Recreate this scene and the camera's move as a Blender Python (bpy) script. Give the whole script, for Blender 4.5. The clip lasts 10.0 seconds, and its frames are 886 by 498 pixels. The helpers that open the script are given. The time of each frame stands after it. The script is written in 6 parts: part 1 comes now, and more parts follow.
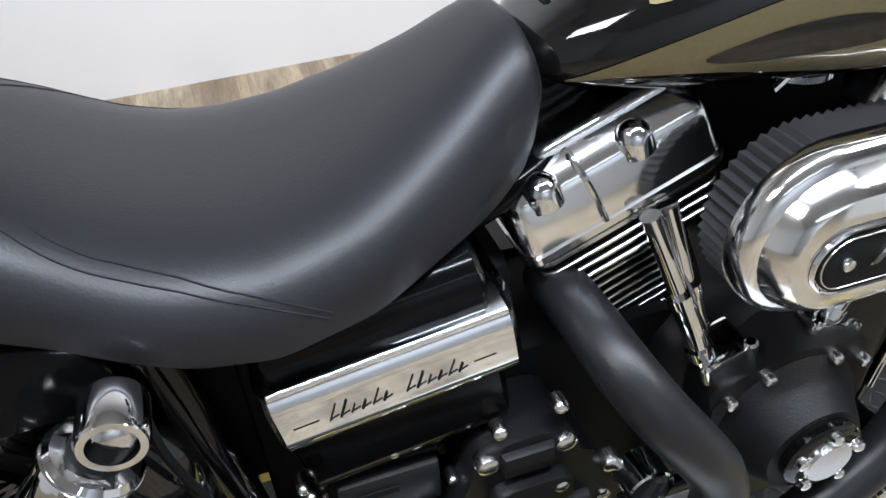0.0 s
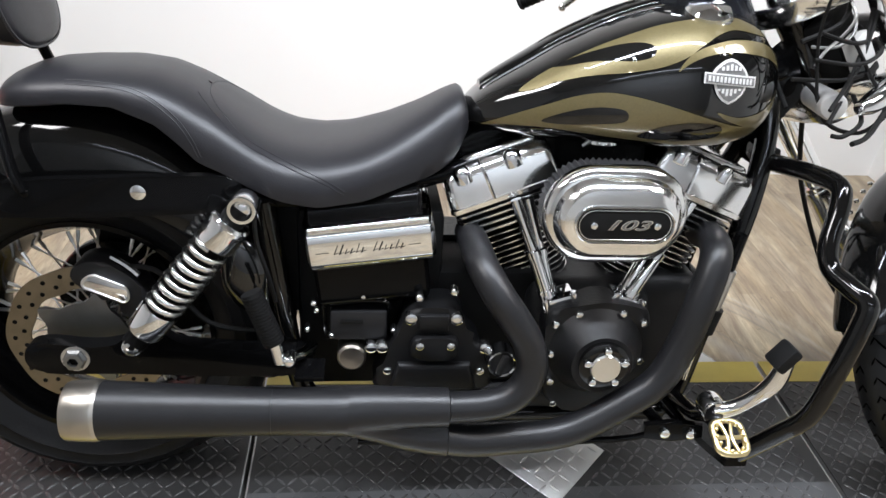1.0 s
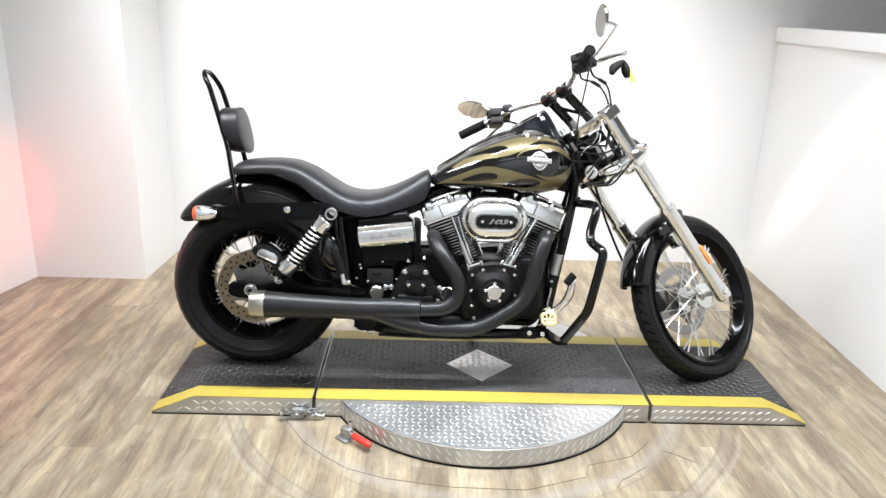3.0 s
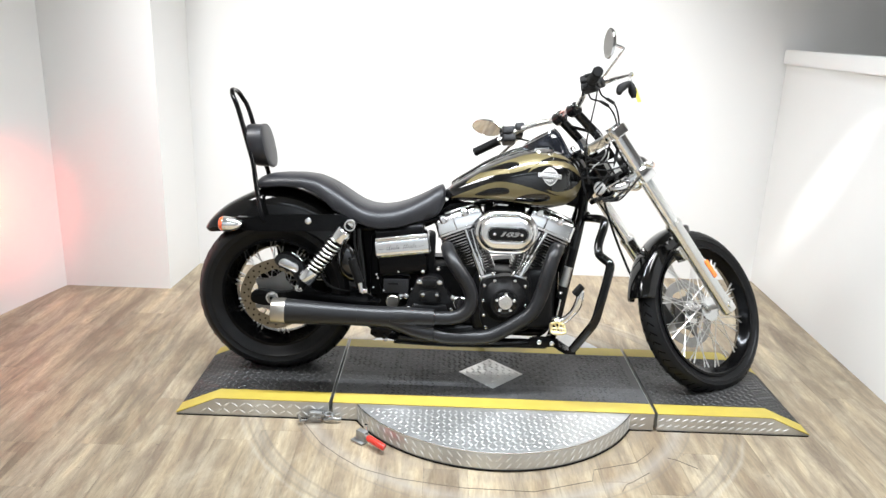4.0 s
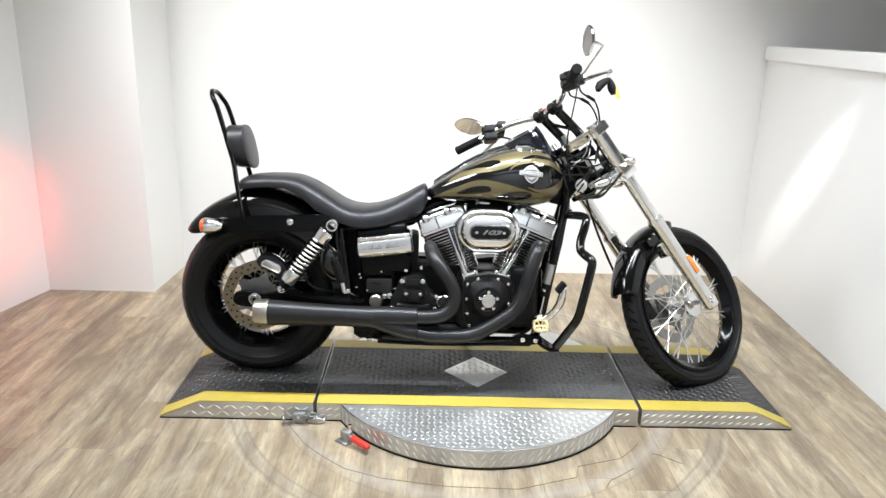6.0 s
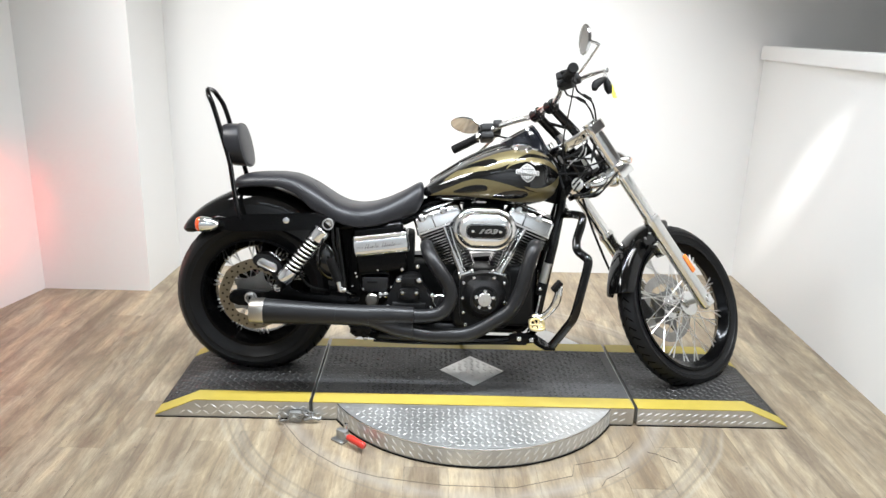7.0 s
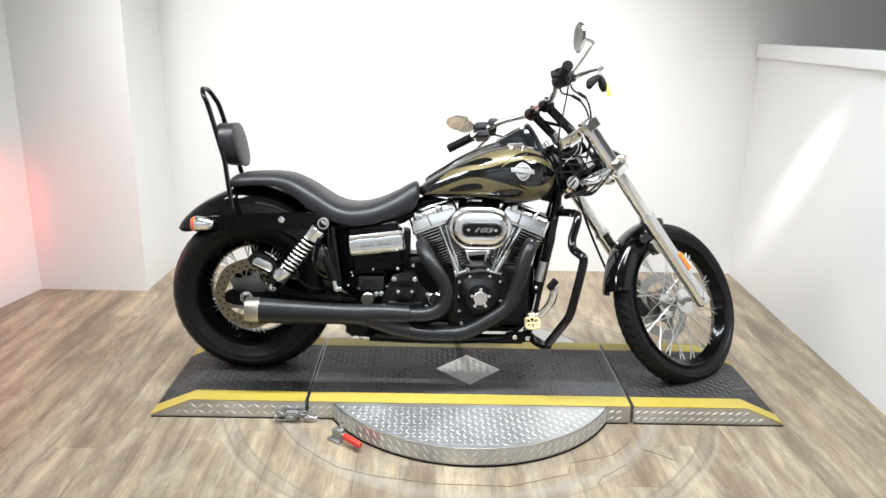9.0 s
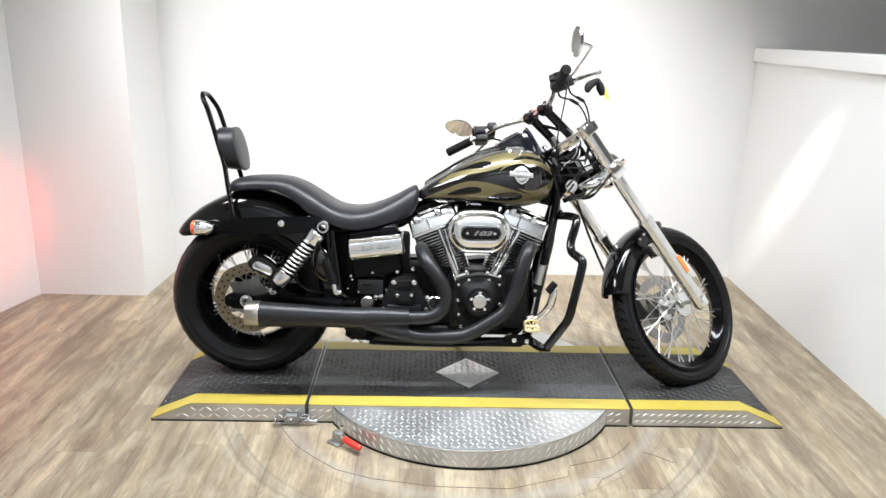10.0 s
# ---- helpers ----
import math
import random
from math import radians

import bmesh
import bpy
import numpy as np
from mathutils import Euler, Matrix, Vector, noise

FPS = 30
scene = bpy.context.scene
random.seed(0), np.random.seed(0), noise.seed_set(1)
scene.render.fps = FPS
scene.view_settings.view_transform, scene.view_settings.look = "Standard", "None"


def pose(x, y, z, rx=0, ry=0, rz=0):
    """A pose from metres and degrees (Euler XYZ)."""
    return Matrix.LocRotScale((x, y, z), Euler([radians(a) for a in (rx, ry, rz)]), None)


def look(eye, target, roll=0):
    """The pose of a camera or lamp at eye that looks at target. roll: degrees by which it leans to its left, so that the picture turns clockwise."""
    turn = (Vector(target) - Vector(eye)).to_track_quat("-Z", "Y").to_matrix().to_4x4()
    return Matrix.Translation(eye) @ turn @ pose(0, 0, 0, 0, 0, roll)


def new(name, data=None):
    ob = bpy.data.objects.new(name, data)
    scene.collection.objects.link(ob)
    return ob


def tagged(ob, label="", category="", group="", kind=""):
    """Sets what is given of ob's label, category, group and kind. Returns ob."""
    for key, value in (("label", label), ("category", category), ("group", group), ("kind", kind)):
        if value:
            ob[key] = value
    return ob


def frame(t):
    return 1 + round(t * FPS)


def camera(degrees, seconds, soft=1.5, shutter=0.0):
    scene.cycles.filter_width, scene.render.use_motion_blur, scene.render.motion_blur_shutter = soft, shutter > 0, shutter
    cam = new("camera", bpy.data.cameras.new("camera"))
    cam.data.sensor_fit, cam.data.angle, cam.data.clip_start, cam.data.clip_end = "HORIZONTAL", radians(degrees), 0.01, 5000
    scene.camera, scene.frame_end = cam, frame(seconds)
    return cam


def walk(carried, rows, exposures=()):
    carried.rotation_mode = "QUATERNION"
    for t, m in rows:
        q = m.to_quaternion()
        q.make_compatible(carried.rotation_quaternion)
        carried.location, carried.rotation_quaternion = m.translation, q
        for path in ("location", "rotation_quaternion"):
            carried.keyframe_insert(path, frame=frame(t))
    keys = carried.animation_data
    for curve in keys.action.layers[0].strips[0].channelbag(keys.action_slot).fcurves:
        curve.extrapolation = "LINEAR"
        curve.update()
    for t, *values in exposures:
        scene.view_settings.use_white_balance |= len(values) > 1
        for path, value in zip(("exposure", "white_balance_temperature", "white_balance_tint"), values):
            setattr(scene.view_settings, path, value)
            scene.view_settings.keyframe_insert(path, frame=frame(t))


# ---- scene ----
cam = camera(61.5, 10.0)
PATH = [
    (0, (-0.426, -0.485, 1.137), (0.003, 0.866, -0.273), -1.1),
    (0.5, (-0.408, -0.804, 1.218), (-0.046, 0.718, -0.028), 1.9),
    (1, (-0.358, -1.199, 1.287), (-0.159, 0.491, 0.236), 4.2),
    (1.2, (-0.333, -1.39, 1.328), (-0.15, 0.328, 0.321), 4.8),
    (1.5, (-0.319, -1.69, 1.368), (-0.135, 0.116, 0.529), 3.9),
    (2, (-0.247, -2.107, 1.435), (-0.107, -0.248, 0.711), 1.2),
    (2.5, (-0.169, -2.471, 1.459), (-0.103, -0.599, 0.759), 2.8),
    (3, (-0.224, -2.795, 1.461), (-0.164, -0.897, 0.834), 2.1),
    (3.2, (-0.244, -2.883, 1.451), (-0.177, -0.974, 0.858), 2.3),
    (4.3, (-0.211, -2.917, 1.474), (-0.207, -1.003, 0.895), 2.3),
    (4.5, (-0.213, -2.916, 1.475), (-0.206, -1.004, 0.889), 2.3),
    (5, (-0.197, -2.918, 1.464), (-0.166, -1.001, 0.897), 1.8),
    (5.5, (-0.184, -2.917, 1.463), (-0.149, -1.002, 0.888), 1.7),
    (7, (-0.183, -2.917, 1.46), (-0.134, -1.003, 0.882), 1.9),
    (7.5, (-0.174, -2.914, 1.456), (-0.135, -1.0, 0.876), 1.8),
    (8, (-0.173, -2.911, 1.463), (-0.138, -0.998, 0.88), 1.7),
    (8.5, (-0.173, -2.915, 1.456), (-0.125, -1.0, 0.883), 1.6),
    (9, (-0.17, -2.916, 1.457), (-0.118, -1.003, 0.878), 1.7),
    (9.5, (-0.179, -2.925, 1.453), (-0.122, -1.01, 0.879), 1.6),
    (10, (-0.172, -2.928, 1.452), (-0.117, -1.01, 0.887), 1.6),
]
SHOTS = [(0.0, -0.76, 5950, 14), (1.0, -0.54, 6200, 14), (2.0, -0.30, 6300, 12), (3.0, -0.12, 6300, 12), (4.5, -0.20, 6300, 11), (5.5, -0.24, 6300, 11), (7.0, -0.31, 6300, 11), (8.0, -0.34, 6300, 11), (9.0, -0.31, 6300, 11), (10.0, -0.24, 6300, 11)]
walk(cam, [(t, look(eye, target, roll)) for t, eye, target, roll in PATH], SHOTS)

# ---- light ----
H = 0.072            # platform height
world = bpy.data.worlds.new("world")
world.use_nodes = True
scene.world = world
world.node_tree.nodes["Background"].inputs[0].default_value = (0.9, 0.95, 1.0, 1)
world.node_tree.nodes["Background"].inputs[1].default_value = 0.05


def area_lamp(name, m, sx, sy, power, colour=(1, 1, 1)):
    d = bpy.data.lights.new(name, "AREA")
    d.shape, d.size, d.size_y, d.energy, d.color = "RECTANGLE", sx, sy, power, colour
    ob = new(name, d)
    ob.matrix_world = m
    return ob


# ---- materials ----
def material(name, base, rough, metal=0.0, bump=0.0, bump_scale=200.0, vary=0.0, vary_scale=8.0, coat=0.0, coords="Object", rough_vary=0.0, spec=0.5):
    m = bpy.data.materials.new(name)
    m.use_nodes = True
    nt = m.node_tree
    b = nt.nodes["Principled BSDF"]
    b.inputs["Base Color"].default_value = (*base, 1)
    b.inputs["Roughness"].default_value = rough
    b.inputs["Metallic"].default_value = metal
    b.inputs["Coat Weight"].default_value = coat
    b.inputs["Specular IOR Level"].default_value = spec
    b.inputs["Coat Roughness"].default_value = 0.04
    tc = nt.nodes.new("ShaderNodeTexCoord")
    if vary or rough_vary:
        n = nt.nodes.new("ShaderNodeTexNoise")
        n.inputs["Scale"].default_value, n.inputs["Detail"].default_value = vary_scale, 6
        nt.links.new(tc.outputs[coords], n.inputs["Vector"])
        if vary:
            r = nt.nodes.new("ShaderNodeMix")
            r.data_type = "RGBA"
            r.inputs["A"].default_value = (*[c * (1 - vary) for c in base], 1)
            r.inputs["B"].default_value = (*[min(1, c * (1 + vary)) for c in base], 1)
            nt.links.new(n.outputs["Fac"], r.inputs["Factor"])
            nt.links.new(r.outputs["Result"], b.inputs["Base Color"])
        if rough_vary:
            q = nt.nodes.new("ShaderNodeMapRange")
            q.inputs["To Min"].default_value, q.inputs["To Max"].default_value = rough - rough_vary, rough + rough_vary
            nt.links.new(n.outputs["Fac"], q.inputs["Value"])
            nt.links.new(q.outputs["Result"], b.inputs["Roughness"])
    if bump:
        n2 = nt.nodes.new("ShaderNodeTexNoise")
        n2.inputs["Scale"].default_value, n2.inputs["Detail"].default_value = bump_scale, 4
        nt.links.new(tc.outputs[coords], n2.inputs["Vector"])
        bp = nt.nodes.new("ShaderNodeBump")
        bp.inputs["Strength"].default_value, bp.inputs["Distance"].default_value = bump, 0.002
        nt.links.new(n2.outputs["Fac"], bp.inputs["Height"])
        nt.links.new(bp.outputs["Normal"], b.inputs["Normal"])
    return m


LEATHER = material("black_leather", (0.0115, 0.0115, 0.014), 0.41, bump=0.14, bump_scale=420, vary=0.25, vary_scale=5, rough_vary=0.06, spec=0.43)
GLOSS = material("gloss_black_paint", (0.003, 0.003, 0.003), 0.09, coat=0.22, vary=0.2, vary_scale=30, spec=0.28)
DEEP_GLOSS = material("deep_gloss_enamel", (0.004, 0.004, 0.004), 0.07, coat=0.5, vary=0.2, vary_scale=30, spec=0.5)
FRAME = material("black_powder_coat", (0.0028, 0.0028, 0.003), 0.14, coat=0.05, rough_vary=0.06, vary_scale=25, spec=0.10)
SATIN = material("satin_black_ceramic", (0.010, 0.010, 0.011), 0.38, bump=0.12, bump_scale=500, rough_vary=0.07, vary_scale=14, spec=0.42)
WRINKLE = material("wrinkle_black_engine_paint", (0.0065, 0.0065, 0.007), 0.43, bump=0.3, bump_scale=650, rough_vary=0.08, vary_scale=30, spec=0.28)
CHROME = material("chrome", (0.86, 0.87, 0.88), 0.06, 1.0, rough_vary=0.03, vary_scale=18)
COVER = material("bright_satin_chrome", (0.92, 0.92, 0.91), 0.13, 1.0, rough_vary=0.03, vary_scale=18)
POLISHED = material("polished_aluminium", (0.78, 0.78, 0.77), 0.2, 1.0, rough_vary=0.08, vary_scale=40)
CARRIER = material("dull_cast_metal", (0.22, 0.22, 0.215), 0.45, 0.9, vary=0.2, vary_scale=30)
SILVER = material("cast_aluminium", (0.62, 0.62, 0.61), 0.38, 1.0, bump=0.15, bump_scale=300, rough_vary=0.1, vary_scale=30)
SPOKE = material("bright_steel_spoke", (0.80, 0.80, 0.79), 0.32, 1.0, rough_vary=0.06, vary_scale=60)
STEEL = material("brushed_steel", (0.5, 0.47, 0.42), 0.32, 1.0, vary=0.12, vary_scale=40, rough_vary=0.1)
DISC_STEEL = material("ground_disc_steel", (0.40, 0.39, 0.375), 0.42, 0.95, vary=0.25, vary_scale=40, rough_vary=0.1)
ROTOR = material("bronze_brake_steel", (0.25, 0.21, 0.15), 0.40, 0.95, vary=0.25, vary_scale=40, rough_vary=0.1)
RUBBER = material("tyre_rubber", (0.0075, 0.0075, 0.008), 0.40, bump=0.2, bump_scale=220, vary=0.35, vary_scale=14, rough_vary=0.1, spec=0.2)
# near-black colour that holds the shade of the tyre grooves
GROOVE = material("tread_groove_shade", (0.002, 0.002, 0.002), 0.9, spec=0.0, vary=0.2, vary_scale=40)
CAP_GREY = material("dark_grey_moulded_plastic", (0.030, 0.030, 0.031), 0.4, bump=0.1, bump_scale=300, rough_vary=0.08, vary_scale=30)
MATT_RUBBER = material("matt_rubber", (0.005, 0.005, 0.005), 0.65, bump=0.2, bump_scale=300, spec=0.2)
GOLD = material("olive_gold_metallic_paint", (0.150, 0.122, 0.052), 0.40, 0.45, coat=1.0, vary=0.2, vary_scale=260)
BRASS = material("gold_anodised", (0.76, 0.64, 0.36), 0.32, 1.0, rough_vary=0.08, vary_scale=60)
AMBER = material("amber_lens", (0.9, 0.22, 0.02), 0.15, coat=1.0, vary=0.15, vary_scale=90)
ORANGE = material("orange_red_lens", (0.9, 0.12, 0.03), 0.15, coat=1.0, vary=0.15, vary_scale=90)
# near-black for dark parts and for the shade painted over holes
DARK = material("dark_parts_and_hole_shade", (0.004, 0.004, 0.004), 0.6, bump=0.2, bump_scale=200, spec=0.1)
WHITE_PAINT = material("white_wall_paint", (0.80, 0.80, 0.79), 0.5, bump=0.06, bump_scale=160, vary=0.025, vary_scale=1.6)
CEIL_PAINT = material("grey_ceiling_paint", (0.42, 0.42, 0.42), 0.7, bump=0.1, bump_scale=90, vary=0.02, vary_scale=2)


# ---- mesh helpers ----
from mathutils.bvhtree import BVHTree


def mesh_object(name, bm, mats, parent=None, label="", angle=38):
    me = bpy.data.meshes.new(name)
    bmesh.ops.recalc_face_normals(bm, faces=bm.faces)
    bm.to_mesh(me)
    bm.free()
    for m in (mats if isinstance(mats, (list, tuple)) else [mats]):
        me.materials.append(m)
    me.polygons.foreach_set("use_smooth", [True] * len(me.polygons))
    me.set_sharp_from_angle(angle=radians(angle))
    ob = new(name, me)
    if parent:
        ob.parent = parent
    if label:
        ob["label"] = label
    return ob


def part(name, bm, mat, parent, label="", m=None, angle=38):
    if m is not None:
        bm.transform(m)
    return mesh_object(name, bm, mat, parent, label, angle)


def spline(pts, sub=6, closed=False):
    """Catmull-Rom through pts, each a tuple of any length."""
    p = [np.array(q, float) for q in pts]
    n, out = len(p), []
    for i in range(n if closed else n - 1):
        if closed:
            a, b, c, d = p[(i - 1) % n], p[i], p[(i + 1) % n], p[(i + 2) % n]
        else:
            a, b, c, d = p[max(i - 1, 0)], p[i], p[i + 1], p[min(i + 2, n - 1)]
        for k in range(sub):
            t = k / sub
            out.append(0.5 * (2 * b + (c - a) * t + (2 * a - 5 * b + 4 * c - d) * t * t + (3 * b - a - 3 * c + d) * t ** 3))
    if not closed:
        out.append(p[-1])
    return out


def loft(rings, closed_path=False, cap=True, bm=None):
    bm = bm or bmesh.new()
    vs = [[bm.verts.new(Vector(q)) for q in r] for r in rings]
    n = len(vs[0])
    last = len(vs) if closed_path else len(vs) - 1
    for i in range(last):
        a, b = vs[i], vs[(i + 1) % len(vs)]
        for k in range(n):
            bm.faces.new((a[k], a[(k + 1) % n], b[(k + 1) % n], b[k]))
    if cap and not closed_path:
        bm.faces.new(vs[0][::-1])
        bm.faces.new(vs[-1])
    return bm


def tube(pts, r, seg=12, sub=6, closed=False, bm=None, cap=True):
    """A round bar along pts; r one radius, or one per point."""
    rr = r if isinstance(r, (list, tuple)) else [r] * len(pts)
    q = spline([(*p, x) for p, x in zip(pts, rr)], sub, closed) if sub > 1 else [np.array((*p, x)) for p, x in zip(pts, rr)]
    c = [Vector(v[:3]) for v in q]
    n = len(c)
    rings, side = [], None
    for i in range(n):
        if closed:
            t = (c[(i + 1) % n] - c[i - 1]).normalized()
        else:
            t = (c[min(i + 1, n - 1)] - c[max(i - 1, 0)]).normalized()
        if side is None:
            side = t.orthogonal().normalized()
        side = (side - t * side.dot(t)).normalized()
        up = t.cross(side)
        rings.append([c[i] + (side * math.cos(a) + up * math.sin(a)) * q[i][3] for a in [2 * math.pi * k / seg for k in range(seg)]])
    return loft(rings, closed, cap, bm)


def lathe(profile, seg=48, m=None, bm=None, closed=False):
    """Turns (radius, height) round z; a closed profile makes a ring."""
    bm = bm or bmesh.new()
    rings = [[bm.verts.new((r * math.cos(2 * math.pi * k / seg), r * math.sin(2 * math.pi * k / seg), h)) for k in range(seg)] for r, h in profile]
    idx = list(range(len(rings)))
    for i in idx if closed else idx[:-1]:
        a, b = rings[i], rings[(i + 1) % len(rings)]
        for k in range(seg):
            bm.faces.new((a[k], a[(k + 1) % seg], b[(k + 1) % seg], b[k]))
    if not closed:
        if profile[0][0] > 1e-6:
            bm.faces.new(rings[0][::-1])
        if profile[-1][0] > 1e-6:
            bm.faces.new(rings[-1])
    if m is not None:
        bmesh.ops.transform(bm, matrix=m, verts=[v for r in rings for v in r])
    return bm


def box(c, s, bevel=0.004, m=None, seg=2):
    bm = bmesh.new()
    bmesh.ops.create_cube(bm, size=1)
    bmesh.ops.scale(bm, vec=s, verts=bm.verts)
    if bevel:
        bmesh.ops.bevel(bm, geom=bm.edges[:], offset=min(bevel, min(s) * 0.45), segments=seg, affect="EDGES", profile=0.6)
    if m is not None:
        bm.transform(m)
    bmesh.ops.translate(bm, vec=c, verts=bm.verts)
    return bm


def join(*bms):
    out = bmesh.new()
    for b in bms:
        me = bpy.data.meshes.new("tmp")
        b.to_mesh(me)
        out.from_mesh(me)
        bpy.data.meshes.remove(me)
        b.free()
    return out


def plate(poly, y0, y1, bevel=0.004, seg=2):
    """A slab with outline poly in x and z, from y0 to y1; the edges at y0 are rounded."""
    bm = bmesh.new()
    a = [bm.verts.new((x, y0, z)) for x, z in poly]
    b = [bm.verts.new((x, y1, z)) for x, z in poly]
    fa = bm.faces.new(a)
    bm.faces.new(b[::-1])
    n = len(poly)
    for k in range(n):
        bm.faces.new((a[k], b[k], b[(k + 1) % n], a[(k + 1) % n]))
    if bevel:
        bmesh.ops.bevel(bm, geom=list(fa.edges), offset=bevel, segments=seg, affect="EDGES", profile=0.5)
    return bm


def stadium(cx, cz, hl, hh, n=14):
    pts = []
    for k in range(n + 1):
        a = -math.pi / 2 + math.pi * k / n
        pts.append((cx + hl - hh + hh * math.cos(a), cz + hh * math.sin(a)))
    for k in range(n + 1):
        a = math.pi / 2 + math.pi * k / n
        pts.append((cx - hl + hh + hh * math.cos(a), cz + hh * math.sin(a)))
    return pts


def along(a, b, base=0.0):
    """A pose at a whose z points to b."""
    a, b = Vector(a), Vector(b)
    q = (b - a).to_track_quat("Z", "Y").to_matrix().to_4x4()
    return Matrix.Translation(a) @ q


def interp(table, x):
    return float(np.interp(x, [t[0] for t in table], [t[1] for t in table]))


SIDE = pose(0, 0, 0, 90)      # turns a lathe's z to -y, towards the right-hand side of the motorcycle


def knob(c, r, h, seg=16, dome=0.35):
    """A bolt head or cap whose axis is y, its face at c towards -y."""
    bm = lathe([(r, -h), (r, -h * dome), (r * 0.88, -h * 0.12), (r * 0.6, -h * 0.02), (r * 0.3, 0), (0.0001, 0)], seg)
    bm.transform(Matrix.Translation(c) @ SIDE)
    return bm


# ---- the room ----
# pale paint of the unseen walls, tuned to brighten what the chrome reflects
UNSEEN_WALL = material("pale_wall_paint", (0.60, 0.60, 0.60), 0.6, bump=0.06, bump_scale=160, vary=0.05, vary_scale=1.6)


def wall(name, a, b, z0, z1, thick, label, inward=1, mat=None):
    a, b = Vector((*a, 0)), Vector((*b, 0))
    d = (b - a).normalized()
    nrm = Vector((-d.y, d.x, 0)) * thick * inward
    bm = loft([[a + Vector((0, 0, z0)), b + Vector((0, 0, z0)), b + nrm + Vector((0, 0, z0)), a + nrm + Vector((0, 0, z0))],
               [a + Vector((0, 0, z1)), b + Vector((0, 0, z1)), b + nrm + Vector((0, 0, z1)), a + nrm + Vector((0, 0, z1))]])
    return tagged(mesh_object(name, bm, mat or WHITE_PAINT, angle=20), label, "wall", kind="structure")


TOP = 3.1
wall("wall_north", (-1.70, 1.4395), (4.2, 1.545), -0.05, TOP, 0.15, "smooth white painted back wall of the photo booth")
wall("wall_pillar_side", (-1.69, 0.98), (-1.67, 1.46), -0.05, TOP, 0.12, "white side of the projecting wall block")
wall("wall_pillar_front", (-2.31, 0.977), (-1.69, 0.978), -0.05, TOP, 0.12, "white front of the projecting wall block")
wall("wall_west", (-3.5, -4.2), (-2.262, 0.975), -0.05, TOP, 0.15, "white painted side wall with a faint red glow")
wall("wall_east", (1.7535, 1.53), (1.632, -2.6), -0.05, 1.318, 0.12, "low white partition wall beside the platform")
# two unseen walls added to close the room and bounce light onto the chrome
wall("wall_east_outer", (4.2, 1.54), (4.2, -4.2), -0.05, TOP, 0.15, "unseen pale wall added beyond the low partition", mat=UNSEEN_WALL)
wall("wall_south", (4.2, -4.2), (-3.5, -4.2), -0.05, TOP, 0.15, "unseen pale wall added behind the camera", mat=UNSEEN_WALL)
bm = loft([[(1.725, 1.49, z), (1.605, -2.62, z), (1.79, -2.62, z), (1.90, 1.49, z)] for z in (1.32, 1.40)])
bmesh.ops.bevel(bm, geom=bm.edges[:], offset=0.006, segments=2, affect="EDGES")
tagged(mesh_object("trim_partition_cap", bm, WHITE_PAINT), "white painted wooden cap board on the low partition", "trim", kind="structure")
bm = box((0.35, -1.35, TOP + 0.05), (8.2, 6.2, 0.1), 0)
tagged(mesh_object("ceiling", bm, CEIL_PAINT), "plain grey ceiling above the photo booth", "ceiling", kind="structure")

COOL, WARM = (0.90, 0.96, 1.0), (1.0, 0.975, 0.93)
for m, power, colour, wide in ((look((1.42, -0.45, 2.35), (-0.5, 1.45, 0.35)), 20, WARM, 92), (look((-1.75, -0.45, 2.35), (0.3, 1.45, 0.35)), 22, WARM, 92)):
    area_lamp("booth_light", m, 0.9, 0.4, power, colour).data.spread = radians(wide)
area_lamp("ceiling_light", pose(0, -0.38, 2.9), 2.4, 0.10, 78, COOL).data.spread = radians(120)
area_lamp("ceiling_light", pose(0, -2.5, 2.9), 2.6, 0.14, 48, COOL).data.spread = radians(84)
# unseen fill lamp added to brighten the wall that the chrome mirrors
area_lamp("chrome_fill_light", look((0, -3.0, 2.95), (0, -4.2, 0.9)), 3.0, 0.5, 84, (0.84, 0.93, 1.0))
# unseen red lamp added beyond the booth's left edge for the wall glow
area_lamp("red_glow_light", look((-2.09, 0.40, 0.60), (-2.35, 0.60, 0.52)), 0.08, 0.30, 2.4, (1.0, 0.05, 0.025)).data.spread = radians(100)
# an unseen spot lamp, added to lay a bright streak on the low partition
spot = bpy.data.lights.new("partition_streak_lamp", "SPOT")
spot.color = (1.0, 0.97, 0.93)
spot.energy, spot.spot_size, spot.spot_blend, spot.shadow_soft_size = 400, radians(9.5), 1.0, 0.05
new("partition_streak_lamp", spot).matrix_world = look((1.35, -0.35, 2.05), (1.72, 0.78, 0.76))

# ---- the lift platform ----
CX, CY = 0.022, -0.082
YF, YB = -0.376, 0.215
PLATE_STEEL = material("diamond_plate_steel", (0.62, 0.62, 0.61), 0.42, 0.9, vary=0.30, vary_scale=7, rough_vary=0.12)
MAT_BLACK = material("black_grip_coating", (0.020, 0.0195, 0.019), 0.50, bump=0.3, bump_scale=300, vary=0.6, vary_scale=5)
# paler than the grip sheet: wear, with the tread's glints put into the colour
TREAD_BLACK = material("worn_glinting_tread", (0.050, 0.049, 0.048), 0.28, vary=0.65, vary_scale=9, rough_vary=0.12)
GALV = material("dull_galvanised_steel", (0.40, 0.40, 0.39), 0.45, 0.9, vary=0.35, vary_scale=40, rough_vary=0.1)
MARK_STEEL = material("worn_bright_steel", (0.80, 0.80, 0.79), 0.42, 0.75, vary=0.2, vary_scale=60, rough_vary=0.1)
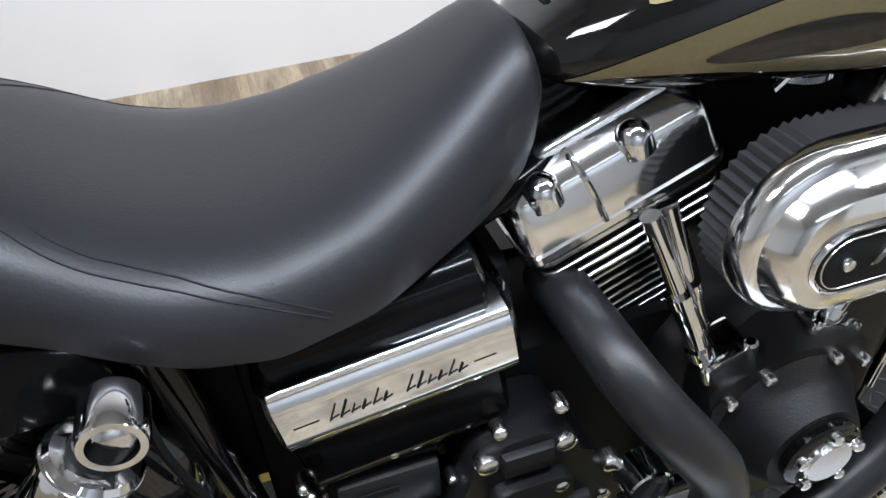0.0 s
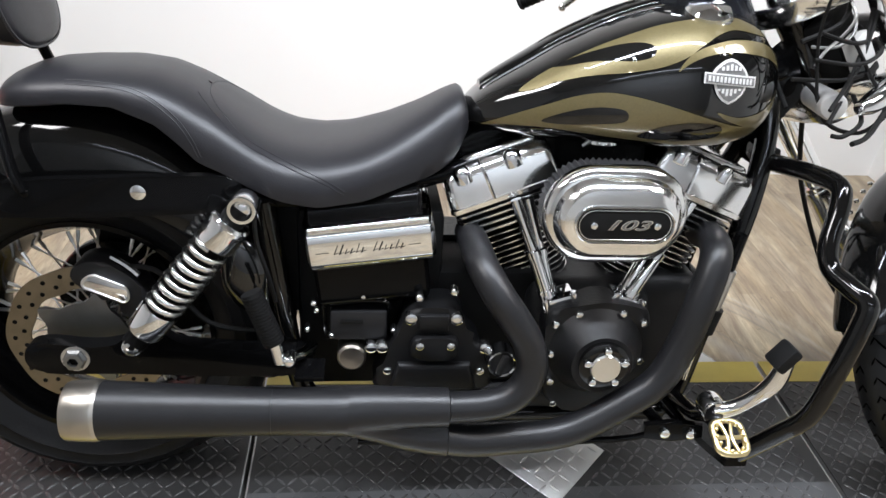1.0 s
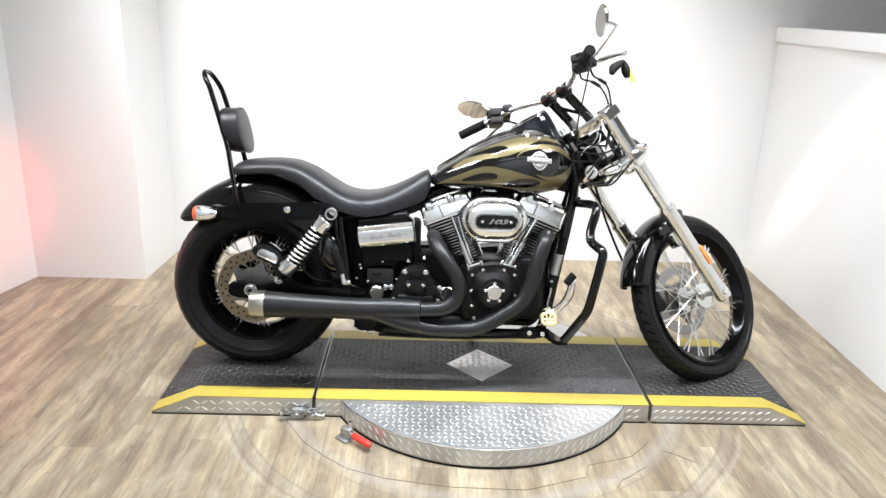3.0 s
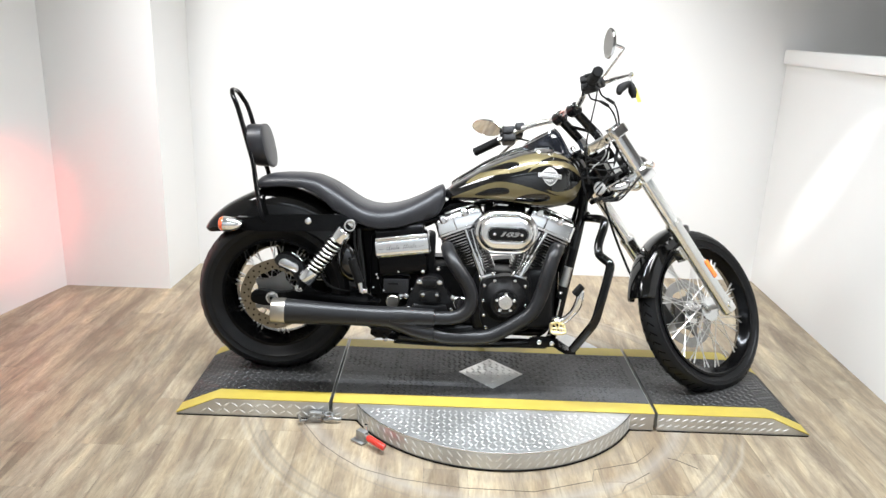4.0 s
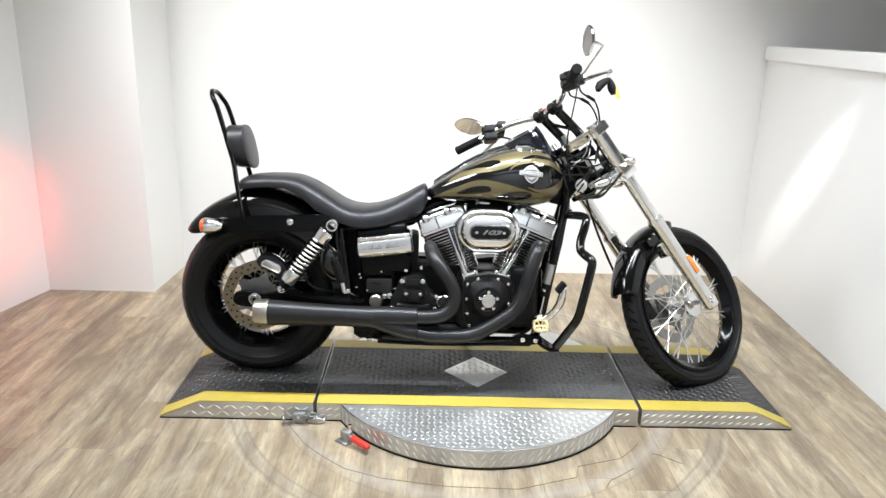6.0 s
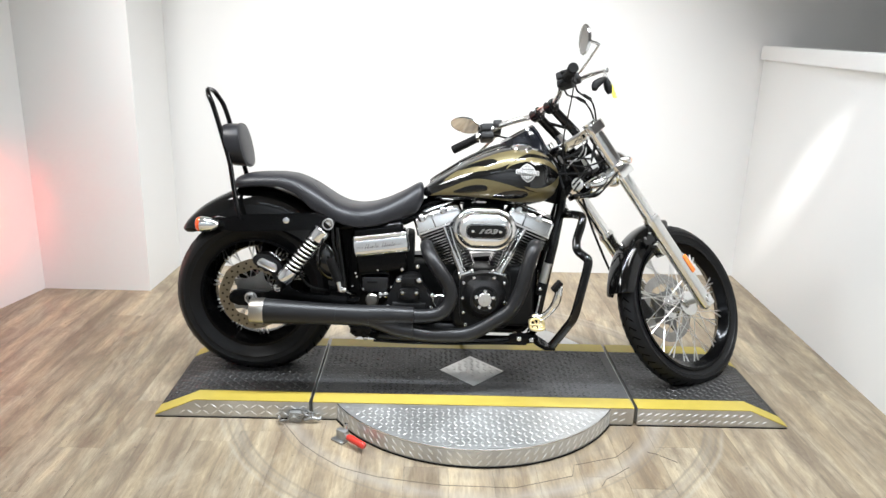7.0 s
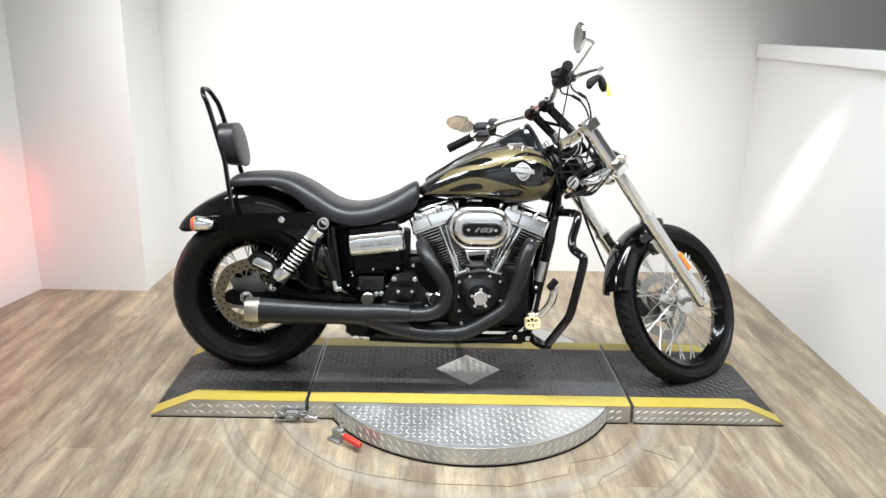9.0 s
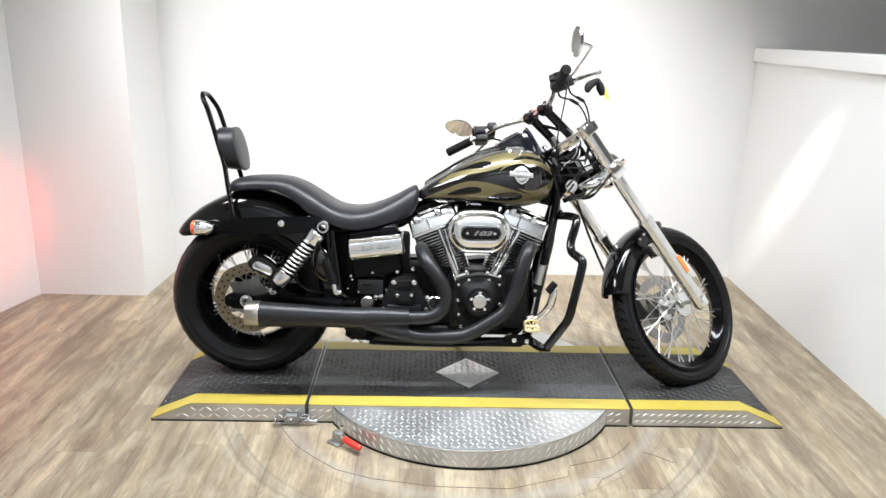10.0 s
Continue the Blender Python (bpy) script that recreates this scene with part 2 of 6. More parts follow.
DUST = material("dusty_worn_grip_coating", (0.060, 0.060, 0.061), 0.6, bump=0.4, bump_scale=260, vary=0.5, vary_scale=9)
YELLOW = material("yellow_safety_paint", (0.50, 0.388, 0.064), 0.45, vary=0.12, vary_scale=20, bump=0.1, bump_scale=200)

# ---- the motorcycle ----
bike = tagged(new("motorcycle"), "black and gold-flamed cruiser motorcycle leaning on its side stand", "motorcycle")
bike.matrix_world = pose(0.006, -0.050, H) @ pose(0, 0, 0, -8)


# steering: turned to the left about the raked head
RAKE, TURNED = 0.637, 0.66
FC = Vector((0.906, 0, 0.293))
AX = Vector((-math.sin(RAKE), 0, math.cos(RAKE)))
FW = Vector((math.cos(RAKE), 0, math.sin(RAKE)))
PIV = FC - FW * 0.047
STEER = Matrix.Translation(PIV) @ Matrix.Rotation(TURNED, 4, AX) @ Matrix.Translation(-PIV)


def leg(s, y=0.0, f=0.0):
    """A point of the front fork, s up the leg from the axle, y to the left, f ahead."""
    return FC + AX * (s + 0.008) + FW * (f - 0.005) + Vector((0, y, 0))


# -- wheels --
def tread_profile(R, rim, w, crown):
    h = w / 2
    pts = []
    for k in range(13):
        a = -1 + 2 * k / 12
        pts.append((R - crown * abs(a) ** 2.2, a * h * 0.93))
    g = R - rim
    side = [(R - crown - 0.012, h * 0.99), (rim + g * 0.585, h), (rim + g * 0.57, h + 0.0014), (rim + g * 0.555, h), (rim + g * 0.40, h * 0.985), (rim + g * 0.385, h * 0.985 + 0.0012), (rim + g * 0.37, h * 0.975), (rim + 0.022, h * 0.86), (rim + 0.004, h * 0.72), (rim - 0.004, h * 0.6)]
    low = [(rim - 0.004, 0)]
    return pts + side + low + [(r, -y) for r, y in side[::-1]]


def wheel(name, c, R, rim, w, crown, hub_r, hub_w, spokes, m=None, label=""):
    base = (m or Matrix()) @ Matrix.Translation(c)
    # rim, with a drop centre and two lips
    h, far = (w * 0.345, 0.018) if w > 0.1 else (w * 0.37, 0.0)
    dep = 0.034 if w > 0.1 else 0.032
    prof = [(rim + 0.006, h), (rim + 0.006, h + 0.006), (rim - 0.004, h + 0.006), (rim - 0.008, h - 0.004), (rim - 0.020, h * 0.55), (rim - dep, 0), (rim - 0.020 - far, -h * 0.55),
            (rim - 0.008 - far, -h + 0.004), (rim - 0.004 - far, -h - 0.006), (rim + 0.006, -h - 0.006), (rim + 0.006, -h), (rim - 0.012, 0)]
    root = part(name, lathe(prof, 96, SIDE, closed=True), FRAME, bike, label)
    root.matrix_basis = base
    part("tyre", lathe(tread_profile(R, rim, w, crown), 120, SIDE, closed=True), RUBBER, root, "black rubber tyre with grooved tread")
    # raised near-black lines stand in for the shade in the tread's grooves
    grooves = bmesh.new()
    n_g = 46 if w > 0.1 else 54
    hh = w / 2 * 0.93
    for k in range(n_g):
        for side in (-1, 1):
            a0 = 2 * math.pi * (k + (0.5 if side > 0 else 0)) / n_g
            pts = []
            for j in range(7):
                u = 0.12 + 0.70 * j / 6
                a = a0 + 0.16 * (u - 0.1) + (0.05 if j < 2 else 0.0) * (2 - j)
                r = R - crown * u ** 2.2 - 0.0018
                pts.append((r * math.cos(a), side * u * hh, r * math.sin(a)))
            tube(pts, [0.0006] + [0.0028] * 5 + [0.0006], 5, 1, bm=grooves)
    tagged(part("tread_pattern", grooves, GROOVE, root), kind="stuff")
    hw = hub_w / 2
    part("hub", lathe([(0.014, -hw - 0.012), (hub_r * 0.55, -hw - 0.010), (hub_r, -hw), (hub_r, -hw + 0.008), (hub_r * 0.6, -hw + 0.018), (hub_r * 0.5, 0), (hub_r * 0.6, hw - 0.018), (hub_r, hw - 0.008), (hub_r, hw), (hub_r * 0.55, hw + 0.01), (0.014, hw + 0.012)], 40, SIDE),
         POLISHED if spokes else FRAME, root, "polished aluminium hub" if spokes else "")
    kinds = []
    for side in (-1, 1):
        for lean in (-1, 1):
            a, q = 0.0, lean * radians(42)
            p0 = Vector((hub_r * 0.92 * math.cos(a), side * (hw - 0.006), hub_r * 0.92 * math.sin(a)))
            rr = rim - dep + 0.002
            p1 = Vector((rr * math.cos(q), side * 0.010, rr * math.sin(q)))
            n = p0 + (p1 - p0) * 0.87
            bm = tube([p0, n], 0.0019, 6, 1)
            tube([n, p1], 0.0034, 6, 1, bm=bm)
            kinds.append((side, lean, bm))
    meshes = []
    for side, lean, bm in kinds:
        ob = part("spoke", bm, SPOKE, root)
        meshes.append((side, lean, ob))
    for side, lean, ob in meshes:
        for k in range(10):
            a = 2 * math.pi * (k + (0.25 if side > 0 else 0) + (0.5 if lean > 0 else 0)) / 10 - lean * radians(42)
            if k == 0:
                ob.rotation_euler = (0, a, 0)
            else:
                o2 = new("spoke", ob.data)
                o2.parent, o2.rotation_euler = root, (0, a, 0)
    return root


RC = Vector((-0.868, 0, 0.316))
rear_wheel = wheel("rear_wheel", RC, 0.329, 0.216, 0.178, 0.035, 0.045, 0.10, True, label="black laced rear wheel with a wide tyre")
front_wheel = wheel("front_wheel", FC, 0.345, 0.270, 0.086, 0.026, 0.051, 0.098, True, STEER, "black laced front wheel turned to the left")


def brake_disc(parent, y, R, inner, holes, mat, carrier, flip=1):
    bm = bmesh.new()
    n = 96
    ro, ri = [], []
    for k in range(n):
        a = 2 * math.pi * k / n
        wob = 0.003 * math.cos(8 * a)
        ro.append((R + wob * 0.6, a))
        ri.append((inner + wob, a))
    rings = []
    for rr, dy in ((ro, -0.0025), (ro, 0.0025), (ri, 0.0025), (ri, -0.0025)):
        rings.append([(r * math.cos(a), y + dy, r * math.sin(a)) for r, a in rr])
    d = part("brake_disc", loft(rings, closed_path=True), mat, parent, "drilled brake disc with a bronze tint")
    # flat dark dots paint the shade inside the drilled holes
    hb = bmesh.new()
    for k in range(holes):
        a = 2 * math.pi * k / holes
        r = inner + (R - inner) * (0.3 if k % 2 else 0.68)
        lathe([(0.0042, -0.0008), (0.0042, 0.0008), (0.0001, 0.0008)], 8, Matrix.Translation((r * math.cos(a), y - 0.0028 * flip, r * math.sin(a))) @ SIDE, hb)
    tagged(part("drilling_pattern", hb, DARK, d), kind="stuff")
    # carrier with five arms
    poly = []
    for k in range(60):
        a = 2 * math.pi * k / 60
        r = 0.072 + (inner - 0.070) * max(0, math.cos(5 * a)) ** 2
        poly.append((r * math.cos(a), r * math.sin(a)))
    part("disc_carrier", plate(poly, y - 0.004, y + 0.004, 0.001), carrier, d, "grey five-armed disc carrier")
    return d


brake_disc(rear_wheel, -0.080, 0.142, 0.098, 48, ROTOR, CARRIER)
brake_disc(front_wheel, 0.072, 0.146, 0.104, 48, DISC_STEEL, CARRIER, -1)


# black belt guard and drive pulley rim beyond the wheel
pts = [(0.300 * math.cos(radians(a)), 0.300 * math.sin(radians(a))) for a in range(-43, 111, 7)] + [(0.105 * math.cos(radians(a)), 0.105 * math.sin(radians(a))) for a in range(104, -44, -7)]
bm = plate([(x, z) for x, z in pts], 0.098, 0.112, 0.003)
bm.transform(Matrix.Translation(RC))
part("belt_guard", bm, DARK, bike, "black belt guard")


# -- rear fender --
def fender(c, stations, side, thick=0.003, crown=0.30, nseg=16):
    """Stations: angle in degrees, radius, half width, depth of the skirt."""
    rings = []
    for ang, R, hw, dep in spline(stations, 6):
        a = radians(ang)
        d, outer, inner = Vector((math.cos(a), 0, math.sin(a))), [], []
        for k in range(nseg + 1):
            u = -1 + 2 * k / nseg
            # superellipse: flat crown with rounded shoulders, then the skirt
            th = math.pi * (k / nseg)
            yy = -math.copysign(abs(math.cos(th)) ** 0.7, math.cos(th)) * hw
            zz = abs(math.sin(th)) ** 0.55
            outer.append(c + d * (R - dep + dep * zz) + Vector((0, yy, 0)))
            inner.append(c + d * (R - dep + (dep - thick) * zz) + Vector((0, yy * (1 - thick / hw), 0)))
        rings.append(outer + inner[::-1])
    return loft(rings)


FENDER_C = Vector((-0.868, 0, 0.325))
bm = fender(FENDER_C, [(141, 0.386, 0.02, 0.01), (139.5, 0.388, 0.055, 0.03), (134, 0.394, 0.085, 0.063), (122, 0.401, 0.110, 0.107), (110, 0.408, 0.118, 0.122), (98, 0.420, 0.122, 0.138), (85, 0.423, 0.124, 0.143), (65, 0.416, 0.124, 0.131), (45, 0.400, 0.120, 0.105), (20, 0.375, 0.115, 0.075), (0, 0.365, 0.112, 0.06), (-14, 0.360, 0.110, 0.05)], -1)
part("rear_fender", bm, GLOSS, bike, "gloss black rear fender")

# fender struts
for s in (-1, 1):
    y0 = s * 0.140
    poly = spline([(-1.005, 0.600), (-0.995, 0.622), (-0.90, 0.642), (-0.76, 0.650), (-0.62, 0.656), (-0.575, 0.650), (-0.560, 0.625), (-0.575, 0.600), (-0.66, 0.590), (-0.80, 0.583), (-0.93, 0.580), (-0.99, 0.585)], 4, True)
    strut = part("fender_strut", plate([(p[0], p[1]) for p in poly], min(y0, y0 + s * 0.018), max(y0, y0 + s * 0.018), 0.004), FRAME, bike)
    part("strut_bolt", knob((-0.728, s * 0.160, 0.626), 0.014, 0.014), CHROME, strut, "chrome dome bolt")
    part("strut_bolt", knob((-0.90, s * 0.160, 0.622), 0.008, 0.008), FRAME, strut)

# rear turn signals
for s in (-1, 1):
    m = Matrix.Translation((-0.985, s * 0.185, 0.607)) @ pose(0, 0, 0, 0, -90, 0)
    sig = part("turn_signal", lathe([(0.0001, -0.006), (0.010, -0.004), (0.020, 0.008), (0.026, 0.025), (0.029, 0.045), (0.030, 0.062), (0.027, 0.064)], 32, m), CHROME, bike, "chrome bullet turn signal")
    part("lens", lathe([(0.028, 0.062), (0.028, 0.070), (0.022, 0.078), (0.010, 0.082), (0.0001, 0.083)], 32, m), ORANGE, sig, "orange-red lens")
    part("stalk", tube([(-0.985, s * 0.14, 0.612), (-0.985, s * 0.165, 0.614), (-0.987, s * 0.183, 0.609)], 0.008, 10), CHROME, sig)

# -- sissy bar --
pts = [(-0.915, -0.158, 0.625), (-0.925, -0.155, 0.66), (-0.943, -0.125, 0.76), (-0.957, -0.100, 0.845), (-0.976, -0.090, 0.92), (-0.992, -0.086, 0.99), (-1.010, -0.082, 1.06), (-1.026, -0.070, 1.095), (-1.036, -0.040, 1.118), (-1.040, 0, 1.122)]
pts = [(x - 0.060 * (z - 0.845), y, z) for x, y, z in pts]
pts = pts + [(x, -y, z) for x, y, z in pts[-2::-1]]
sissy = part("sissy_bar", tube(pts, 0.0095, 12, 5), FRAME, bike, "gloss black tubular sissy bar")
rings = []
for u, grow in ((-1.0, 0.06), (-1.0, 0.78), (-0.96, 0.90), (-0.85, 0.97), (-0.6, 1.0), (0.1, 1.01), (0.7, 1.0), (0.86, 0.985), (0.94, 0.95), (1.0, 0.89), (1.10, 0.68), (1.16, 0.40), (1.18, 0.06)):
    ring = []
    for j in range(40):
        a = 2 * math.pi * j / 40
        yy = 0.104 * grow * math.copysign(abs(math.cos(a)) ** 0.75, math.cos(a))
        zz = 0.083 * grow * math.copysign(abs(math.sin(a)) ** 0.75, math.sin(a))
        ring.append(Vector((-0.946 + u * 0.036 - 0.22 * zz, yy, 0.908 + zz)))
    rings.append(ring)
part("backrest_pad", loft(rings), LEATHER, sissy, "black leather backrest pad")
ring = []
for j in range(60):
    a = 2 * math.pi * j / 60
    zz = 0.084 * math.copysign(abs(math.sin(a)) ** 0.75, math.sin(a))
    ring.append((-0.916 - 0.22 * zz, 0.105 * math.copysign(abs(math.cos(a)) ** 0.75, math.cos(a)), 0.908 + zz))
piping = tube(ring, 0.0028, 6, 1, True)
part("pad_piping", piping, LEATHER, sissy)

# -- seat --
SEAT_TOP = [(-0.946, 0.770), (-0.942, 0.780), (-0.926, 0.791), (-0.890, 0.801), (-0.835, 0.806), (-0.767, 0.808), (-0.708, 0.802), (-0.654, 0.782), (-0.608, 0.756), (-0.562, 0.728), (-0.534, 0.712), (-0.496, 0.700), (-0.447, 0.696), (-0.397, 0.702), (-0.338, 0.719), (-0.278, 0.746), (-0.229, 0.774), (-0.211, 0.781), (-0.202, 0.775), (-0.197, 0.755)]
SEAT_BOT = [(-0.946, 0.744), (-0.915, 0.748), (-0.835, 0.757), (-0.762, 0.755), (-0.698, 0.730), (-0.659, 0.697), (-0.635, 0.672), (-0.592, 0.656), (-0.549, 0.634), (-0.504, 0.616), (-0.45, 0.608), (-0.376, 0.616), (-0.32, 0.632), (-0.255, 0.650), (-0.22, 0.672), (-0.197, 0.720)]
SEAT_W = [(-0.946, 0.080), (-0.940, 0.098), (-0.922, 0.114), (-0.885, 0.125), (-0.80, 0.132), (-0.70, 0.140), (-0.62, 0.152), (-0.52, 0.170), (-0.44, 0.174), (-0.36, 0.160), (-0.29, 0.130), (-0.24, 0.105), (-0.21, 0.088), (-0.197, 0.07)]


def seat_section(x, n=28, grow=0.0):
    zt, zb, w = interp(SEAT_TOP, x), interp(SEAT_BOT, x), interp(SEAT_W, x)
    dish = 0.008 * math.exp(-((x + 0.44) / 0.13) ** 2)
    out = []
    for k in range(n + 1):
        th = math.pi * k / n
        c_, s_ = math.cos(th), math.sin(th)
        yy = -math.copysign(abs(c_) ** 0.75, c_) * (w + grow)
        zz = zb + (zt - zb + grow) * abs(s_) ** 0.62 - dish * (1 - (yy / w) ** 2)
        out.append(Vector((x, yy, zz)))
    return out


rings = []
xs = [-0.946, -0.944, -0.940, -0.932, -0.918] + list(np.linspace(-0.90, -0.235, 54)) + [-0.222, -0.211, -0.204, -0.200, -0.197]
for x in xs:
    top = seat_section(x)
    w, zb = interp(SEAT_W, x), interp(SEAT_BOT, x)
    rings.append(top + [Vector((x, w * u, zb - 0.006)) for u in (0.85, 0.4, 0, -0.4, -0.85)])
bm = loft(rings)
bmesh.ops.smooth_vert(bm, verts=bm.verts, factor=0.4, use_axis_x=True, use_axis_y=True, use_axis_z=True)
SKIN = BVHTree.FromBMesh(bm)
seat = part("seat", bm, LEATHER, bike, "black smooth leather two-up seat", angle=60)


def on_seat(x, z, side):
    """The place on the seat's flank at that x and z."""
    hit = SKIN.ray_cast(Vector((x, side * 0.4, z)), Vector((0, -side, 0)))[0]
    return hit or Vector((x, 0, z))


for line in ([(-0.830, 0.789), (-0.756, 0.786), (-0.706, 0.771), (-0.664, 0.740), (-0.641, 0.708), (-0.631, 0.684)],
             [(-0.640, 0.772), (-0.619, 0.754), (-0.595, 0.734), (-0.570, 0.713), (-0.540, 0.694), (-0.490, 0.672), (-0.436, 0.652), (-0.404, 0.634)]):
    for s in (-1, 1):
        for out in (-0.0026, 0.0026):
            q = [Vector((p[0], 0, p[1])) for p in spline(line, 6)]
            pts = []
            for k, p in enumerate(q):
                t = (q[min(k + 1, len(q) - 1)] - q[max(k - 1, 0)]).normalized()
                pts.append(on_seat(p.x - t.z * out, p.z + t.x * out, s))
            part("seat_seam", tube(pts, 0.0009, 6, 1), LEATHER, seat)

# -- fuel tank --
TANK_TOP = [(-0.205, 0.742), (-0.19, 0.765), (-0.157, 0.793), (-0.10, 0.830), (-0.04, 0.868), (0.036, 0.905), (0.10, 0.928), (0.16, 0.938), (0.22, 0.935), (0.27, 0.920), (0.31, 0.888), (0.335, 0.850), (0.347, 0.815)]
TANK_BOT = [(-0.205, 0.735), (-0.19, 0.722), (-0.157, 0.712), (-0.09, 0.704), (0.05, 0.698), (0.15, 0.697), (0.23, 0.702), (0.29, 0.718), (0.325, 0.748), (0.347, 0.79)]
TANK_W = [(-0.205, 0.03), (-0.19, 0.055), (-0.157, 0.082), (-0.10, 0.112), (-0.04, 0.138), (0.036, 0.164), (0.10, 0.176), (0.16, 0.179), (0.22, 0.172), (0.27, 0.151), (0.31, 0.112), (0.335, 0.072), (0.347, 0.035)]
NT = 2.6


def smooth_table(tab):
    q = spline(tab, 8)
    return [(p[0], p[1]) for p in q]


TANK_TOP, TANK_BOT, TANK_W = smooth_table(TANK_TOP), smooth_table(TANK_BOT), smooth_table(TANK_W)


def tank_y(x, z, out=0.0):
    zt, zb, w = interp(TANK_TOP, x), interp(TANK_BOT, x), interp(TANK_W, x)
    zc = zb + (zt - zb) * 0.42
    u = (z - zc) / ((zt - zc) if z > zc else (zc - zb))
    return w * max(0.0, 1 - min(1, abs(u)) ** NT) ** (1 / NT) + out


def tank_ring(x, n=48, out=0.0):
    zt, zb, w = interp(TANK_TOP, x), interp(TANK_BOT, x), interp(TANK_W, x)
    zc = zb + (zt - zb) * 0.42
    ring = []
    for k in range(n):
        a = 2 * math.pi * k / n
        c_, s_ = math.cos(a), math.sin(a)
        ring.append(Vector((x, math.copysign(abs(c_) ** (2 / NT), c_) * (w + out), zc + math.copysign(abs(s_) ** (2 / NT), s_) * ((zt - zc) if s_ > 0 else (zc - zb)))))
    return ring


tank = part("fuel_tank", loft([tank_ring(x) for x in [-0.205, -0.202, -0.197, -0.19] + list(np.linspace(-0.18, 0.31, 50)) + [0.32, 0.328, 0.335, 0.340, 0.344, 0.347]]), DEEP_GLOSS, bike, "gloss black teardrop fuel tank with gold flames", angle=60)


def decal(name, outline, mat, s, lift, parent, label="", sub=5, cells=0.009):
    """A thin painted shape that follows the tank's side; outline in x and z."""
    pts = [(p[0], p[1]) for p in spline(outline, sub, True)]
    bm = bmesh.new()
    bm.faces.new([bm.verts.new((x, 0, z)) for x, z in pts])
    bmesh.ops.triangulate(bm, faces=bm.faces)
    lo, hi = min(p[0] for p in pts), max(p[0] for p in pts)
    for k in range(1, int((hi - lo) / cells) + 1):
        bmesh.ops.bisect_plane(bm, geom=bm.verts[:] + bm.edges[:] + bm.faces[:], plane_co=(lo + k * cells, 0, 0), plane_no=(1, 0, 0))
    lo, hi = min(p[1] for p in pts), max(p[1] for p in pts)
    for k in range(1, int((hi - lo) / cells) + 1):
        bmesh.ops.bisect_plane(bm, geom=bm.verts[:] + bm.edges[:] + bm.faces[:], plane_co=(0, 0, lo + k * cells), plane_no=(0, 0, 1))
    for v in bm.verts:
        v.co.y = s * tank_y(v.co.x, v.co.z, lift)
    return part(name, bm, mat, parent, label, angle=80)


UPPER_BAND = [(-0.120, 0.794), (-0.080, 0.826), (-0.027, 0.858), (0.034, 0.887), (0.097, 0.910), (0.163, 0.922), (0.231, 0.922), (0.290, 0.895), (0.270, 0.898), (0.217, 0.908), (0.183, 0.902), (0.153, 0.886), (0.124, 0.867), (0.088, 0.852), (0.042, 0.841), (-0.016, 0.830), (-0.066, 0.814), (-0.099, 0.798)]
FRONT_TONGUE = [(0.113, 0.847), (0.130, 0.870), (0.162, 0.886), (0.209, 0.895), (0.264, 0.889), (0.312, 0.866), (0.338, 0.832), (0.318, 0.844), (0.270, 0.868), (0.205, 0.878), (0.161, 0.872), (0.133, 0.861)]
LOWER_BAND = [(-0.176, 0.730), (-0.133, 0.753), (-0.082, 0.777), (-0.033, 0.798), (0.013, 0.808), (0.061, 0.804), (0.112, 0.793), (0.167, 0.778), (0.225, 0.763), (0.285, 0.757), (0.325, 0.762), (0.300, 0.738), (0.250, 0.722), (0.154, 0.722), (0.071, 0.730), (-0.005, 0.736), (-0.078, 0.740), (-0.140, 0.736)]
LOWER_HOOK = [(0.187, 0.786), (0.229, 0.777), (0.277, 0.784), (0.318, 0.805), (0.338, 0.822), (0.335, 0.790), (0.312, 0.762), (0.270, 0.754), (0.237, 0.762), (0.204, 0.774)]
FLAMES = (UPPER_BAND, FRONT_TONGUE, LOWER_BAND, LOWER_HOOK)
TEARS = [
    [(-0.069, 0.834), (-0.028, 0.856), (0.023, 0.876), (0.059, 0.884), (0.079, 0.880), (0.075, 0.867), (0.047, 0.858), (-0.006, 0.852)],
    [(-0.084, 0.752), (-0.039, 0.774), (0.003, 0.784), (0.037, 0.783), (0.046, 0.772), (0.037, 0.762), (-0.010, 0.754), (-0.053, 0.749)],
    [(0.068, 0.738), (0.101, 0.759), (0.146, 0.768), (0.189, 0.766), (0.204, 0.755), (0.193, 0.741), (0.138, 0.733)],
]
for s in (-1, 1):
    for o in FLAMES:
        decal("flame", o, GOLD, s, 0.0016, tank, "olive gold metallic flame")
    for o in TEARS:
        decal("flame_gap", o, DEEP_GLOSS, s, 0.0024, tank, cells=0.006)

# console, filler cap and speedometer on the tank
rings = []
for x in np.linspace(-0.175, 0.235, 24):
    zt = interp(TANK_TOP, x)
    w = 0.034 * (0.55 + 0.45 * math.sin(math.pi * (x + 0.2) / 0.5))
    rings.append([(x, w * math.cos(a), zt - 0.004 + (0.017 if a < math.pi and a > 0 else 0) * math.sin(a) ** 0.6) for a in np.linspace(0, math.pi, 13)] + [(x, -w * 0.6, zt - 0.012), (x, w * 0.6, zt - 0.012)])
console = part("tank_console", loft(rings), GLOSS, bike, "gloss black tank console", angle=50)
part("console_trim", tube([(x, -0.0355 * (0.55 + 0.45 * math.sin(math.pi * (x + 0.2) / 0.5)), interp(TANK_TOP, x) - 0.001) for x in np.linspace(-0.17, 0.23, 20)], 0.0022, 8, 1), CHROME, console, "thin chrome trim")
m = Matrix.Translation((0.196, 0, 0.938)) @ pose(0, 0, 0, 0, -30, 0) @ Matrix.Diagonal((1, 0.78, 1, 1))
